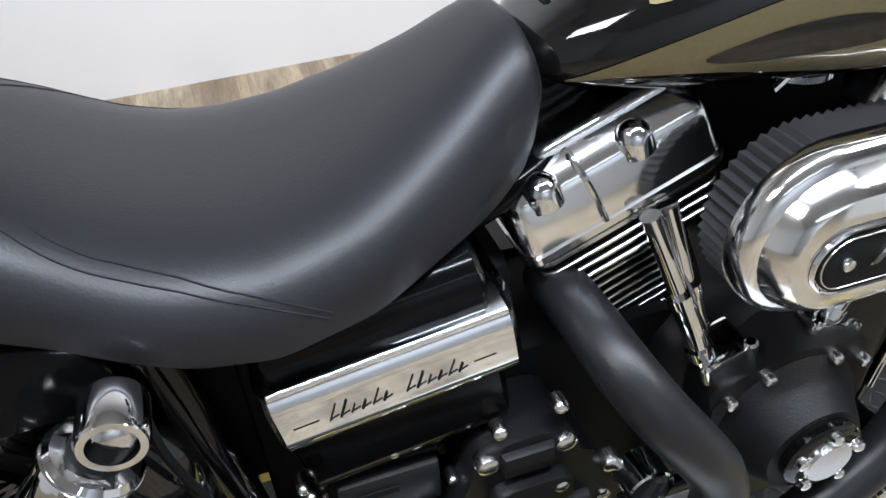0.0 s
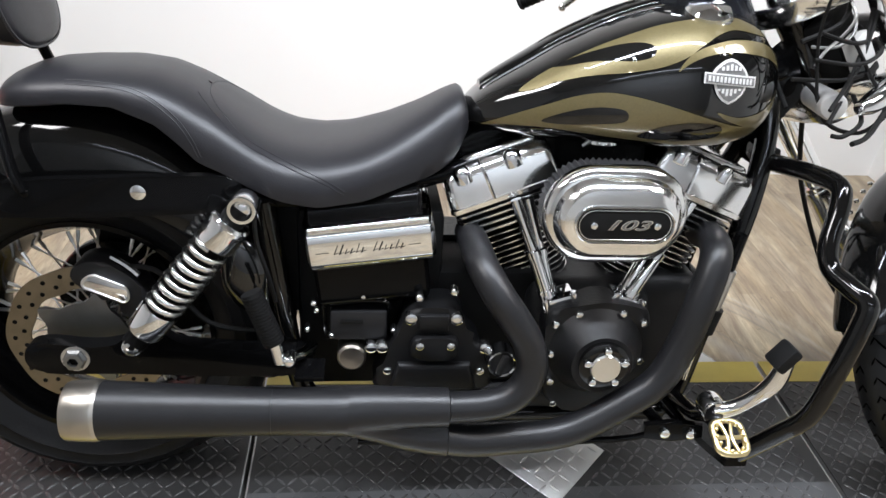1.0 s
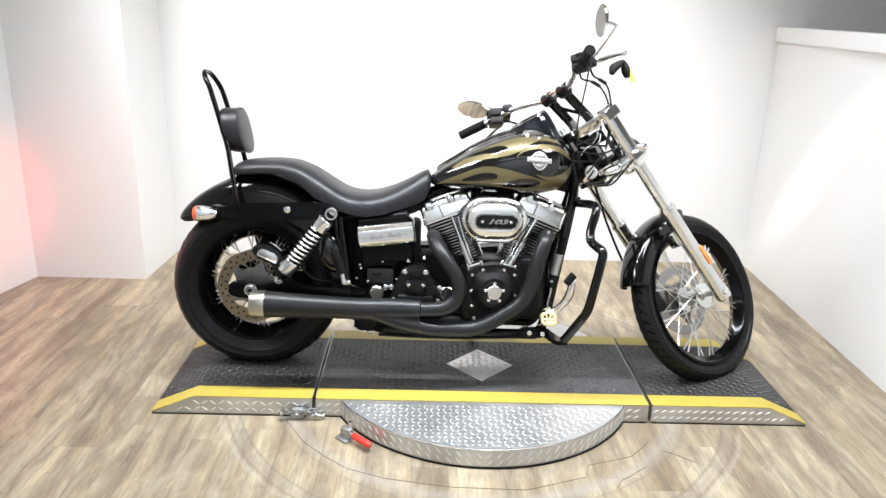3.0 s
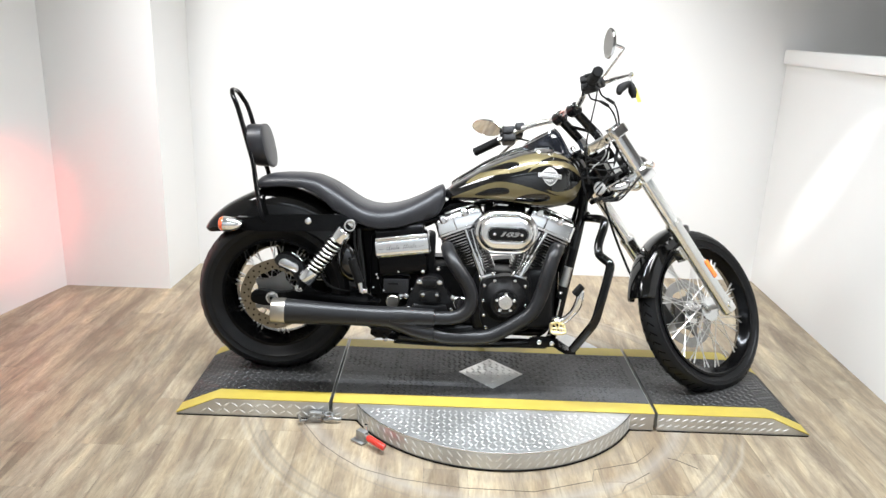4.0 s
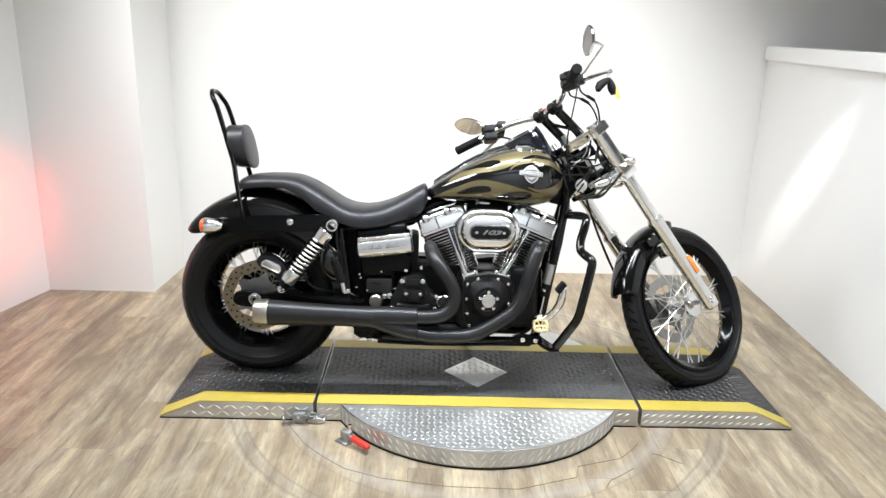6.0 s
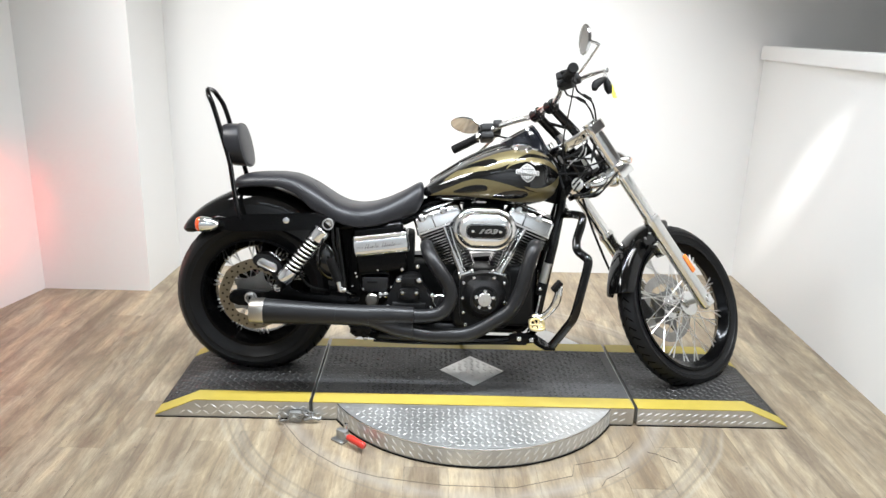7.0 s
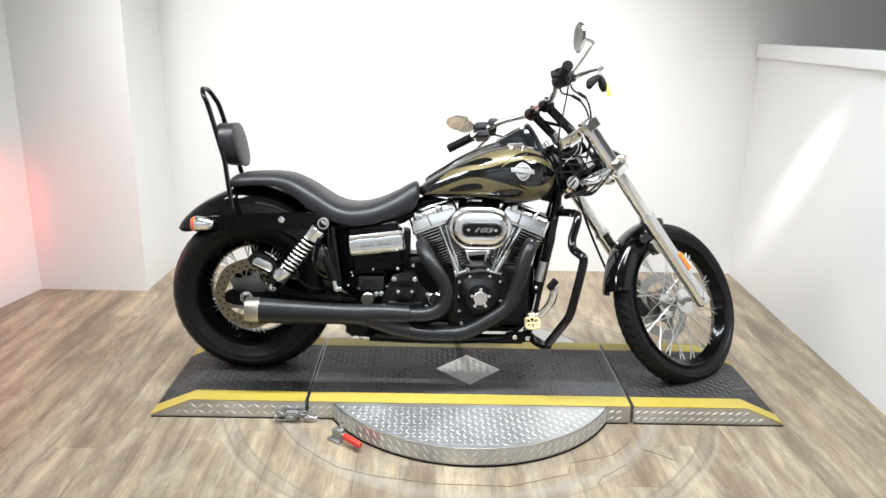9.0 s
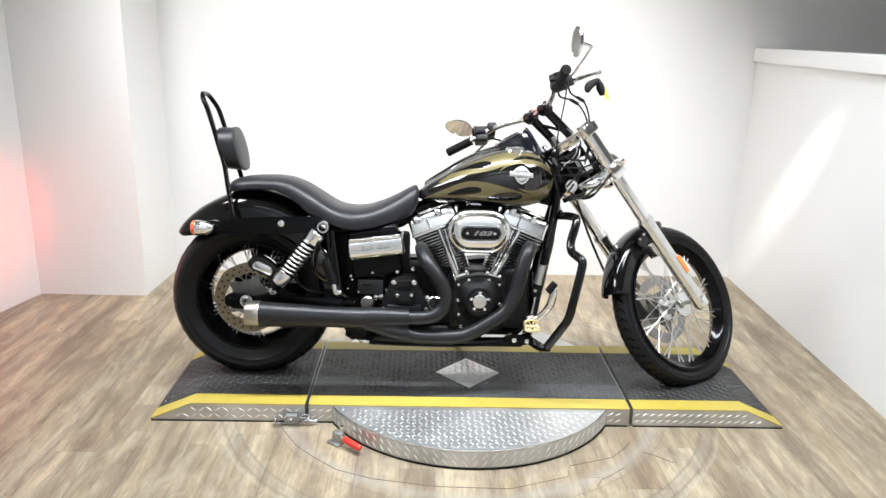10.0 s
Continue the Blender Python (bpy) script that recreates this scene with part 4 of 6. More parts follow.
def two_lobes(x, za, ra, zb, rb, n=48):
    """The outline of two round pipes that run into one another, one over the other."""
    zc, ring = (za * 0.6 + zb * 0.4), []
    for k in range(n):
        a = 2 * math.pi * k / n
        d = 0.0
        for z, r in ((za, ra), (zb, rb)):
            b = (z - zc) * math.sin(a)
            q = b * b - (z - zc) ** 2 + r * r
            if q > 0:
                d = max(d, b + math.sqrt(q))
        ring.append((x, -0.262 + d * math.cos(a), zc + d * math.sin(a)))
    return ring


rings = [two_lobes(x, za, ra, zb, rb) for x, za, ra, zb, rb in (
    (-0.224, 0.286, 0.028, 0.222, 0.029), (-0.226, 0.286, 0.0335, 0.222, 0.0315), (-0.262, 0.286, 0.0340, 0.228, 0.0320), (-0.305, 0.286, 0.0360, 0.240, 0.0330),
    (-0.345, 0.285, 0.0385, 0.256, 0.0345), (-0.380, 0.283, 0.0405, 0.270, 0.0370), (-0.405, 0.282, 0.0412, 0.281, 0.0400))]
part("collector", loft(rings), SATIN, bike, "satin black two-into-one collector")
muf = part("muffler", tube([(-0.395, -0.265, 0.282), (-0.52, -0.268, 0.286), (-0.66, -0.270, 0.290), (-0.793, -0.272, 0.294)], [0.041, 0.0395, 0.0435, 0.048], 44, 3), SATIN, bike, "satin black megaphone muffler")
part("muffler_seam", tube([(-0.518, -0.268, 0.286), (-0.522, -0.268, 0.286)], 0.0408, 40, 1), SATIN, muf)
tip = lathe([(0.046, -0.006), (0.0495, 0.0), (0.050, 0.004), (0.048, 0.046), (0.0465, 0.050), (0.043, 0.050), (0.041, 0.03), (0.038, -0.10), (0.0001, -0.10)], 44, Matrix.Translation((-0.790, -0.272, 0.294)) @ pose(0, 0, 0, 0, -90, 0))
part("muffler_tip", tip, STEEL, muf, "brushed steel muffler tip")
part("heat_bracket", box((-0.46, -0.22, 0.335), (0.05, 0.06, 0.01), 0.003), FRAME, muf)

# -- rear suspension --
for s in (-1, 1):
    a, b = Vector((-0.558, s * 0.205, 0.623)), Vector((-0.752, s * 0.195, 0.372))
    d = (b - a).normalized()
    L = (b - a).length
    mm = along(a, b)
    sh = part("rear_shock", tube([a, b], 0.0205, 18, 1), DARK, bike, "chrome coil-over rear shock")
    part("upper_shroud", lathe([(0.018, 0.026), (0.030, 0.028), (0.0335, 0.032), (0.0335, 0.074), (0.0320, 0.077), (0.018, 0.077)], 36, mm), CHROME, sh, "chrome upper shroud")
    part("shroud_lip", lathe([(0.0330, 0.033), (0.0350, 0.034), (0.0350, 0.039), (0.0330, 0.040)], 36, mm), CHROME, sh)
    part("lower_shroud", lathe([(0.018, L - 0.088), (0.0310, L - 0.088), (0.0325, L - 0.085), (0.0315, L - 0.038), (0.0295, L - 0.034), (0.012, L - 0.032)], 36, mm), CHROME, sh, "chrome lower shroud")
    turns, coil = 8.4, []
    for k in range(int(turns * 16) + 1):
        f = k / (turns * 16)
        an = 2 * math.pi * turns * f
        coil.append(mm @ Vector((0.0285 * math.cos(an), 0.0285 * math.sin(an), 0.080 + f * (L - 0.172))))
    part("coil_spring", tube([tuple(v) for v in coil], 0.0054, 10, 1), POLISHED, sh, "chrome coil spring")
    eye = Matrix.Translation((a.x, s * 0.205, a.z)) @ (SIDE if s < 0 else pose(0, 0, 0, -90))
    part("shock_eye", lathe([(0.022, -0.022), (0.0235, -0.018), (0.0235, 0.016), (0.0215, 0.020), (0.0165, 0.020), (0.0155, 0.001)], 32, eye), CHROME, sh, "chrome shock mount eye")
    part("eye_bolt", lathe([(0.0155, 0.0), (0.0155, 0.012), (0.012, 0.0165), (0.006, 0.0185), (0.0001, 0.019)], 28, eye), POLISHED, sh)
    eye = Matrix.Translation((b.x, s * 0.195, b.z)) @ (SIDE if s < 0 else pose(0, 0, 0, -90))
    part("lower_mount", lathe([(0.016, -0.03), (0.016, 0.014), (0.013, 0.014), (0.012, 0.018), (0.008, 0.020), (0.0001, 0.020)], 20, eye), POLISHED, sh)
    # swing arm side
    poly = spline([(-0.955, 0.315), (-0.945, 0.338), (-0.91, 0.345), (-0.84, 0.338), (-0.78, 0.350), (-0.742, 0.385), (-0.722, 0.380), (-0.70, 0.345), (-0.58, 0.332), (-0.47, 0.330), (-0.462, 0.300), (-0.48, 0.280), (-0.62, 0.278), (-0.80, 0.284), (-0.90, 0.284), (-0.945, 0.293)], 3, True)
    y0 = s * 0.118
    arm = part("swing_arm", plate([(p[0], p[1]) for p in poly], min(y0, y0 + s * 0.034), max(y0, y0 + s * 0.034), 0.006), FRAME, bike, "black swing arm")
    nut = lathe([(0.021, -0.012), (0.021, 0.0), (0.017, 0.004), (0.017, 0.010), (0.0095, 0.011), (0.009, 0.002), (0.0001, 0.002)], 6, Matrix.Translation((-0.868, s * 0.156, 0.316)) @ (SIDE if s < 0 else pose(0, 0, 0, -90)))
    part("axle_nut", nut, CARRIER, arm, "steel axle nut")
    # dark disc that paints in the shade of the nut's hole
    part("axle_hole", lathe([(0.0088, 0.0), (0.0088, 0.0015), (0.0001, 0.0015)], 18, Matrix.Translation((-0.868, s * 0.158, 0.316)) @ (SIDE if s < 0 else pose(0, 0, 0, -90))), DARK, arm)
    part("axle_washer", lathe([(0.024, -0.004), (0.024, 0.001), (0.0001, 0.001)], 24, Matrix.Translation((-0.868, s * 0.153, 0.316)) @ (SIDE if s < 0 else pose(0, 0, 0, -90))), SILVER, arm)
# rear brake caliper
poly = spline([(-0.868, 0.462), (-0.850, 0.486), (-0.812, 0.488), (-0.772, 0.466), (-0.745, 0.428), (-0.742, 0.385), (-0.770, 0.372), (-0.782, 0.400), (-0.815, 0.425), (-0.852, 0.438)], 3, True)
cal = part("rear_brake_caliper", plate([(p[0], p[1]) for p in poly], -0.128, -0.068, 0.008), WRINKLE, bike, "black rear brake caliper with a bright insert")
st = []
for x, z in stadium(0, 0, 0.039, 0.0145, 10):
    st.append((-0.803 + x * math.cos(-0.42) - (z - 6.0 * x * x) * math.sin(-0.42), 0.450 + x * math.sin(-0.42) + (z - 6.0 * x * x) * math.cos(-0.42)))
part("caliper_insert", plate(st, -0.139, -0.12, 0.003), CHROME, cal, "polished caliper insert")
part("caliper_rim", tube([(x, -0.1385, z) for x, z in st], 0.0022, 6, 1, True), SILVER, cal)
part("bleed_fitting", tube([(-0.80, -0.11, 0.492), (-0.775, -0.115, 0.478), (-0.755, -0.12, 0.462)], 0.006, 8), POLISHED, cal)
part("brake_hose", tube([(-0.77, -0.11, 0.475), (-0.72, -0.11, 0.46), (-0.65, -0.10, 0.36), (-0.55, -0.10, 0.34)], 0.005, 8), MATT_RUBBER, cal)
part("rear_hose", tube([(-0.548, -0.17, 0.60), (-0.545, -0.175, 0.55), (-0.528, -0.18, 0.49), (-0.52, -0.17, 0.44)], 0.004, 8), MATT_RUBBER, cal)

# glossy bulged panel between the shock and the battery cover
rings = []
for k in range(9):
    q = math.sin(math.pi / 2 * k / 8)
    g = math.sqrt(max(0.0, 1 - q * q)) * 0.97 + 0.03
    rings.append([(-0.575 + g * (0.044 * math.cos(a) - 0.018 * math.sin(a) * abs(math.sin(a))), -0.118 - 0.030 * q, 0.466 + g * 0.082 * math.sin(a)) for a in [2 * math.pi * i / 32 for i in range(32)]])
part("inner_fender_panel", loft(rings), DEEP_GLOSS, bike, "gloss black bulged panel", angle=60)

# folded passenger peg
a, b = Vector((-0.546, -0.252, 0.498)), Vector((-0.512, -0.262, 0.412))
peg = part("passenger_peg", tube([a, b], 0.0165, 20, 1), MATT_RUBBER, bike, "black ribbed rubber passenger peg folded up")
for k in range(16):
    f = 0.05 + k * 0.058
    c = a + (b - a) * f
    part("peg_rib", tube([c, c + (b - a) * 0.030], 0.0180, 18, 1), MATT_RUBBER, peg)
part("peg_clevis", tube([b, b + Vector((0.008, 0, -0.035))], 0.010, 12, 1), CHROME, peg, "chrome clevis")
part("peg_bolt", knob((-0.489, -0.275, 0.382), 0.010, 0.025), CHROME, peg)
part("peg_mount", tube([(-0.500, -0.256, 0.378), (-0.478, -0.20, 0.352), (-0.46, -0.14, 0.335)], 0.010, 10, 3), CHROME, peg)

# -- frame --
fr = part("frame", tube([(0.36, 0, 0.80), (0.360, -0.03, 0.72), (0.337, -0.068, 0.60), (0.308, -0.078, 0.45), (0.282, -0.080, 0.30), (0.262, -0.082, 0.20), (0.235, -0.085, 0.155), (0.17, -0.09, 0.150), (-0.30, -0.10, 0.158), (-0.46, -0.11, 0.20), (-0.50, -0.11, 0.30), (-0.52, -0.11, 0.45), (-0.54, -0.11, 0.60)], 0.0195, 16, 6), GLOSS, bike, "black tubular frame")
part("frame_tube", tube([(0.36, 0, 0.80), (0.360, 0.03, 0.72), (0.337, 0.068, 0.60), (0.308, 0.078, 0.45), (0.282, 0.080, 0.30), (0.262, 0.082, 0.20), (0.235, 0.085, 0.155), (0.17, 0.09, 0.150), (-0.30, 0.10, 0.158), (-0.46, 0.11, 0.20), (-0.50, 0.11, 0.30), (-0.52, 0.11, 0.45), (-0.54, 0.11, 0.60)], 0.0175, 16, 6), FRAME, fr)
part("backbone", tube([(0.37, 0, 0.83), (0.20, 0, 0.76), (-0.15, 0, 0.70), (-0.30, 0, 0.62), (-0.54, 0, 0.60)], 0.028, 16, 5), FRAME, fr)
part("steering_head", tube([leg(0.60, 0, -0.047), leg(0.82, 0, -0.047)], 0.034, 24, 1), GLOSS, fr)
part("neck_gusset", plate([(0.27, 0.72), (0.30, 0.80), (0.38, 0.88), (0.42, 0.79), (0.36, 0.70)], -0.022, 0.022, 0.004), FRAME, fr)
for s in (-1, 1):
    part("seat_rail", tube([(-0.54, s * 0.11, 0.60), (-0.45, s * 0.12, 0.61), (-0.24, s * 0.08, 0.64), (-0.12, s * 0.04, 0.69)], 0.014, 12, 4), FRAME, fr)
part("under_tray", box((-0.36, 0, 0.40), (0.26, 0.19, 0.36), 0.02), DARK, fr)
part("primary_case", plate([(p[0], p[1]) for p in spline([(-0.42, 0.24), (-0.44, 0.33), (-0.40, 0.43), (-0.25, 0.47), (-0.05, 0.46), (0.12, 0.47), (0.18, 0.40), (0.18, 0.28), (0.10, 0.21), (-0.10, 0.20), (-0.30, 0.20)], 3, True)], 0.06, 0.16, 0.0), WRINKLE, fr, "black primary drive case")
part("inner_block", box((-0.15, 0.0, 0.34), (0.22, 0.18, 0.24), 0.02), DARK, fr)
part("belt_pulley", lathe([(0.115, -0.016), (0.118, -0.012), (0.118, 0.012), (0.115, 0.016), (0.03, 0.016)], 40, Matrix.Translation((-0.868, 0.105, 0.318)) @ SIDE), FRAME, fr)
part("inner_panel", box((-0.485, 0, 0.50), (0.13, 0.15, 0.27), 0.015), DARK, fr, "black inner panel")
part("oil_pan", box((-0.14, 0, 0.172), (0.42, 0.20, 0.090), 0.03, seg=3), WRINKLE, fr)
hanger = part("exhaust_hanger", plate([(-0.470, 0.235), (-0.474, 0.196), (-0.450, 0.180), (-0.410, 0.182), (-0.390, 0.205), (-0.392, 0.235)], -0.200, -0.193, 0.002), FRAME, bike, "black exhaust hanger bracket")
for x, z, r in ((-0.456, 0.196, 0.008), (-0.418, 0.194, 0.009)):
    part("hanger_bolt", knob((x, -0.206, z), r, 0.014, 12), FRAME, hanger)
part("hanger_arm", tube([(-0.42, -0.20, 0.19), (-0.40, -0.15, 0.18), (-0.36, -0.10, 0.165)], 0.012, 10, 3), FRAME, hanger)
part("linkage_rod", tube([(-0.38, -0.20, 0.168), (-0.15, -0.205, 0.163), (0.10, -0.21, 0.172), (0.17, -0.212, 0.190)], 0.006, 10, 3), FRAME, hanger)
part("engine_mount", box((0.245, 0, 0.33), (0.06, 0.14, 0.24), 0.012), FRAME, fr)
part("engine_front", box((0.195, 0, 0.335), (0.13, 0.22, 0.25), 0.03, seg=3), WRINKLE, fr)
# brake master tube clamped to the down tube
mc = part("brake_cylinder", tube([(0.318, -0.098, 0.545), (0.302, -0.10, 0.46), (0.298, -0.10, 0.44)], [0.012, 0.013, 0.016], 14, 1), FRAME, bike, "black and chrome rear brake cylinder on the frame")
part("cylinder_body", tube([(0.305, -0.102, 0.475), (0.288, -0.103, 0.395)], 0.0165, 16, 1), SILVER, mc)
part("cylinder_boot", tube([(0.292, -0.102, 0.395), (0.280, -0.103, 0.345)], 0.021, 16, 1), MATT_RUBBER, mc)
part("push_rod", tube([(0.280, -0.104, 0.345), (0.262, -0.106, 0.235)], 0.005, 10, 1), CHROME, mc)
part("cylinder_bolt", knob((0.276, -0.128, 0.372), 0.008, 0.02), CHROME, mc)

# -- engine guard --
half = [(0.362, -0.02, 0.668), (0.375, -0.06, 0.670), (0.396, -0.14, 0.677), (0.412, -0.195, 0.674), (0.406, -0.222, 0.648), (0.386, -0.248, 0.590), (0.386, -0.272, 0.557), (0.400, -0.312, 0.543), (0.413, -0.340, 0.530), (0.409, -0.346, 0.492), (0.387, -0.345, 0.38), (0.373, -0.336, 0.312), (0.350, -0.312, 0.262), (0.322, -0.284, 0.208), (0.308, -0.270, 0.182)]
g = part("engine_guard", tube(half, 0.0165, 16, 6), GLOSS, bike, "gloss black tubular engine guard")
part("guard_side", tube([(x, -y, z) for x, y, z in half], 0.0165, 16, 6), GLOSS, g)
for sy in (-1, 1):
    part("guard_foot", loft([[(x + dx, sy * y, z + dz) for dx, dz in ((-0.020, -0.008), (0.020, -0.008), (0.020, 0.008), (-0.020, 0.008))] for x, y, z in ((0.300, 0.286, 0.176), (0.285, 0.240, 0.174), (0.250, 0.10, 0.172))]), FRAME, g)
part("guard_clamp", box((0.37, 0, 0.672), (0.04, 0.09, 0.04), 0.008), FRAME, g)

# -- foot controls --
for s in (-1, 1):
    br = part("peg_bracket", tube([(0.250, s * 0.09, 0.190), (0.245, s * 0.20, 0.225), (0.236, s * 0.27, 0.270), (0.233, s * 0.335, 0.285)], 0.014, 12, 4), FRAME, bike, "black forward control bracket")
    pegm = Matrix.Translation((0.234, s * 0.352, 0.284)) @ pose(0, 0, 0, -s * 26) @ Matrix.Scale(0.82, 4)
    rim_pts = [(x, y, 0.002) for x, y in ((-0.024, -0.032), (0.024, -0.032), (0.031, 0), (0.024, 0.032), (-0.024, 0.032), (-0.031, 0))]
    pg = part("foot_peg", tube(rim_pts, 0.007, 10, 4, True), BRASS, br, "gold-coloured toothed metal foot peg", pegm)
    for dx in (-0.012, 0.012):
        part("peg_bar", tube([(dx, -0.034, 0.002), (dx * 0.4, 0, 0.003), (dx, 0.034, 0.002)], 0.0042, 8, 3), BRASS, pg, "", pegm)
    part("peg_bar", tube([(-0.030, 0, 0.002), (0.030, 0, 0.002)], 0.0045, 8, 1), BRASS, pg, "", pegm)
    for k in range(14):
        a = 2 * math.pi * k / 14
        part("peg_tooth", lathe([(0.0042, 0), (0.0032, 0.010), (0.0001, 0.011)], 8, Matrix.Translation((0.029 * math.cos(a), 0.034 * math.sin(a), 0.004))), BRASS, pg, "", pegm)
    part("bracket_plate", plate([(0.150, 0.178), (0.150, 0.208), (0.200, 0.214), (0.262, 0.206), (0.266, 0.178), (0.205, 0.170)], min(s * 0.205, s * 0.218), max(s * 0.205, s * 0.218), 0.003), FRAME, br)
    for x, z in ((0.187, 0.195), (0.237, 0.192)):
        part("bracket_bolt", knob((x, -0.230 if s < 0 else 0.225, z), 0.0105, 0.020), CHROME, br)
        part("bracket_spacer", tube([(x, s * 0.09, z - 0.02), (x, s * 0.208, z)], 0.012, 12, 1), FRAME, br)
ped = part("brake_pedal", tube([(0.236, -0.285, 0.290), (0.262, -0.293, 0.300), (0.290, -0.305, 0.330), (0.310, -0.320, 0.372), (0.316, -0.328, 0.425)], [0.018, 0.014, 0.013, 0.016, 0.012], 14, 5), CHROME, bike, "chrome brake pedal lever with a black rubber pad")
part("pedal_hub", lathe([(0.021, -0.02), (0.023, -0.015), (0.023, 0.015), (0.021, 0.02), (0.012, 0.02)], 24, Matrix.Translation((0.236, -0.275, 0.290)) @ SIDE), CHROME, ped)
bm = box((0, 0, 0), (0.020, 0.044, 0.046), 0.006)
bm.transform(Matrix.Translation((0.305, -0.330, 0.428)) @ pose(0, 0, 0, 0, 38, 0))
part("pedal_pad", bm, MATT_RUBBER, ped, "black rubber pedal pad")
# side stand, holding the lean
stand = part("side_stand", tube([(0.06, 0.10, 0.150), (0.03, 0.17, 0.09), (-0.02, 0.245, 0.040), (-0.045, 0.262, 0.040)], 0.011, 12, 4), FRAME, bike, "black side stand")
part("stand_foot", box((-0.035, 0.262, 0.045), (0.07, 0.03, 0.012), 0.004), FRAME, stand)
part("lower_bolt", knob((-0.42, -0.112, 0.150), 0.010, 0.02), POLISHED, fr)
part("stand_spring", tube([(0.01, 0.09, 0.13), (-0.06, 0.08, 0.125), (-0.12, 0.07, 0.12)], 0.008, 10, 3), FRAME, stand)

# -- front fork, turned with the wheel --
for s in (-1, 1):
    y = s * 0.130
    fk = part("fork_leg", tube([leg(-0.036, y), leg(-0.028, y), leg(0.03, y), leg(0.05, y), leg(0.38, y), leg(0.392, y), leg(0.402, y)], [0.022, 0.029, 0.030, 0.0285, 0.0295, 0.034, 0.033], 28, 1), POLISHED, bike, "polished aluminium fork leg", STEER)
    part("fork_tube", tube([leg(0.39, y), leg(0.858, y)], 0.0255, 24, 1), COVER, fk, "chrome fork tube", STEER)
    part("dust_seal", tube([leg(0.40, y), leg(0.412, y)], 0.031, 24, 1), POLISHED, fk, "", STEER)
    part("fork_cap", tube([leg(0.856, y), leg(0.866, y), leg(0.870, y)], [0.028, 0.028, 0.015], 20, 1), CHROME, fk, "", STEER)
    part("tube_cover", tube([leg(0.655, y), leg(0.83, y)], 0.031, 24, 1), COVER, fk, "chrome upper fork cover", STEER)
    part("axle_clamp", box(leg(-0.010, y, 0.004), (0.045, 0.05, 0.055), 0.010, pose(0, 0, 0, 0, -36, 0)), POLISHED, fk, "", STEER)
    bm = knob((0, 0, 0), 0.017, 0.03)
    bm.transform(Matrix.Translation(leg(0, s * 0.165)) @ (Matrix() if s < 0 else pose(0, 0, 0, 0, 0, 180)))
    part("axle_end", bm, CHROME, fk, "", STEER)
    part("fender_bracket", box(leg(0.275, s * 0.095, -0.020), (0.035, 0.045, 0.060), 0.008, pose(0, 0, 0, 0, -36, 0)), POLISHED, fk, "", STEER)
    bm = box((0, 0, 0), (0.022, 0.010, 0.080), 0.004)
    bm.transform(Matrix.Translation(leg(0.165, s * 0.158, 0.012)) @ pose(0, 0, 0, 0, -36.5, 0))
    part("reflector", bm, AMBER, fk, "amber reflector strip", STEER)
part("front_axle", tube([leg(0, -0.15), leg(0, 0.15)], 0.011, 16, 1), SILVER, bike, "", STEER)
# front caliper on the left leg
bm = box((0, 0, 0), (0.062, 0.075, 0.125), 0.016, seg=3)
bm.transform(Matrix.Translation(leg(0.085, 0.095, -0.115)) @ pose(0, 0, 0, 0, -36, 0))
fcal = part("front_brake_caliper", bm, WRINKLE, bike, "black front brake caliper", STEER)
part("caliper_hose", tube([leg(0.13, 0.10, -0.12), leg(0.25, 0.13, -0.10), leg(0.45, 0.12, -0.06), leg(0.62, 0.05, -0.07)], 0.005, 8), MATT_RUBBER, fcal, "", STEER)

# triple trees
for sv, nm, thick in ((0.835, "upper_fork_clamp", 0.020), (0.640, "lower_fork_clamp", 0.030)):
    pts = [(-0.165, 0.036), (-0.130, 0.046), (-0.085, 0.036), (0.0, 0.022), (0.085, 0.036), (0.130, 0.046), (0.165, 0.036), (0.168, 0.0), (0.160, -0.038), (0.120, -0.046), (0.05, -0.078), (0.0, -0.088), (-0.05, -0.078), (-0.120, -0.046), (-0.160, -0.038), (-0.168, 0.0)]
    pts = [(p[0], p[1]) for p in spline(pts, 3, True)]
    bm = loft([[leg(sv + h, y, f) for y, f in [(a * g, b * g) for a, b in pts]] for h, g in ((-thick, 0.985), (-thick * 0.85, 1.0), (thick * 0.85, 1.0), (thick, 0.985))])
    tr = part(nm, bm, COVER, bike, "chrome fork clamp", STEER)
    for s in (-1, 1):
        part("pinch_bolt", tube([leg(sv, s * 0.120, -0.05), leg(sv, s * 0.120, 0.056)], 0.007, 10, 1), CHROME, tr, "", STEER)
part("stem_nut", tube([leg(0.855, 0, -0.047), leg(0.885, 0, -0.047)], [0.022, 0.014], 6, 1), CHROME, bike, "", STEER)
# front turn signals on the lower clamp
for s in (-1, 1):
    c = leg(0.665, s * 0.172, 0.015)
    m = Matrix.Translation(c) @ pose(0, 0, 0, 0, 90, 0) @ Matrix.Scale(0.76, 4)
    sg = part("turn_signal", lathe([(0.0001, -0.024), (0.007, -0.021), (0.014, -0.008), (0.018, 0.008), (0.0195, 0.022), (0.0185, 0.026)], 28, m), CHROME, bike, "chrome bullet turn signal", STEER)
    part("lens", lathe([(0.0182, 0.025), (0.017, 0.031), (0.009, 0.036), (0.0001, 0.037)], 28, m), AMBER, sg, "amber lens", STEER)
    part("stalk", tube([leg(0.65, s * 0.15, 0.01), c], 0.009, 10, 1), CHROME, sg, "", STEER)

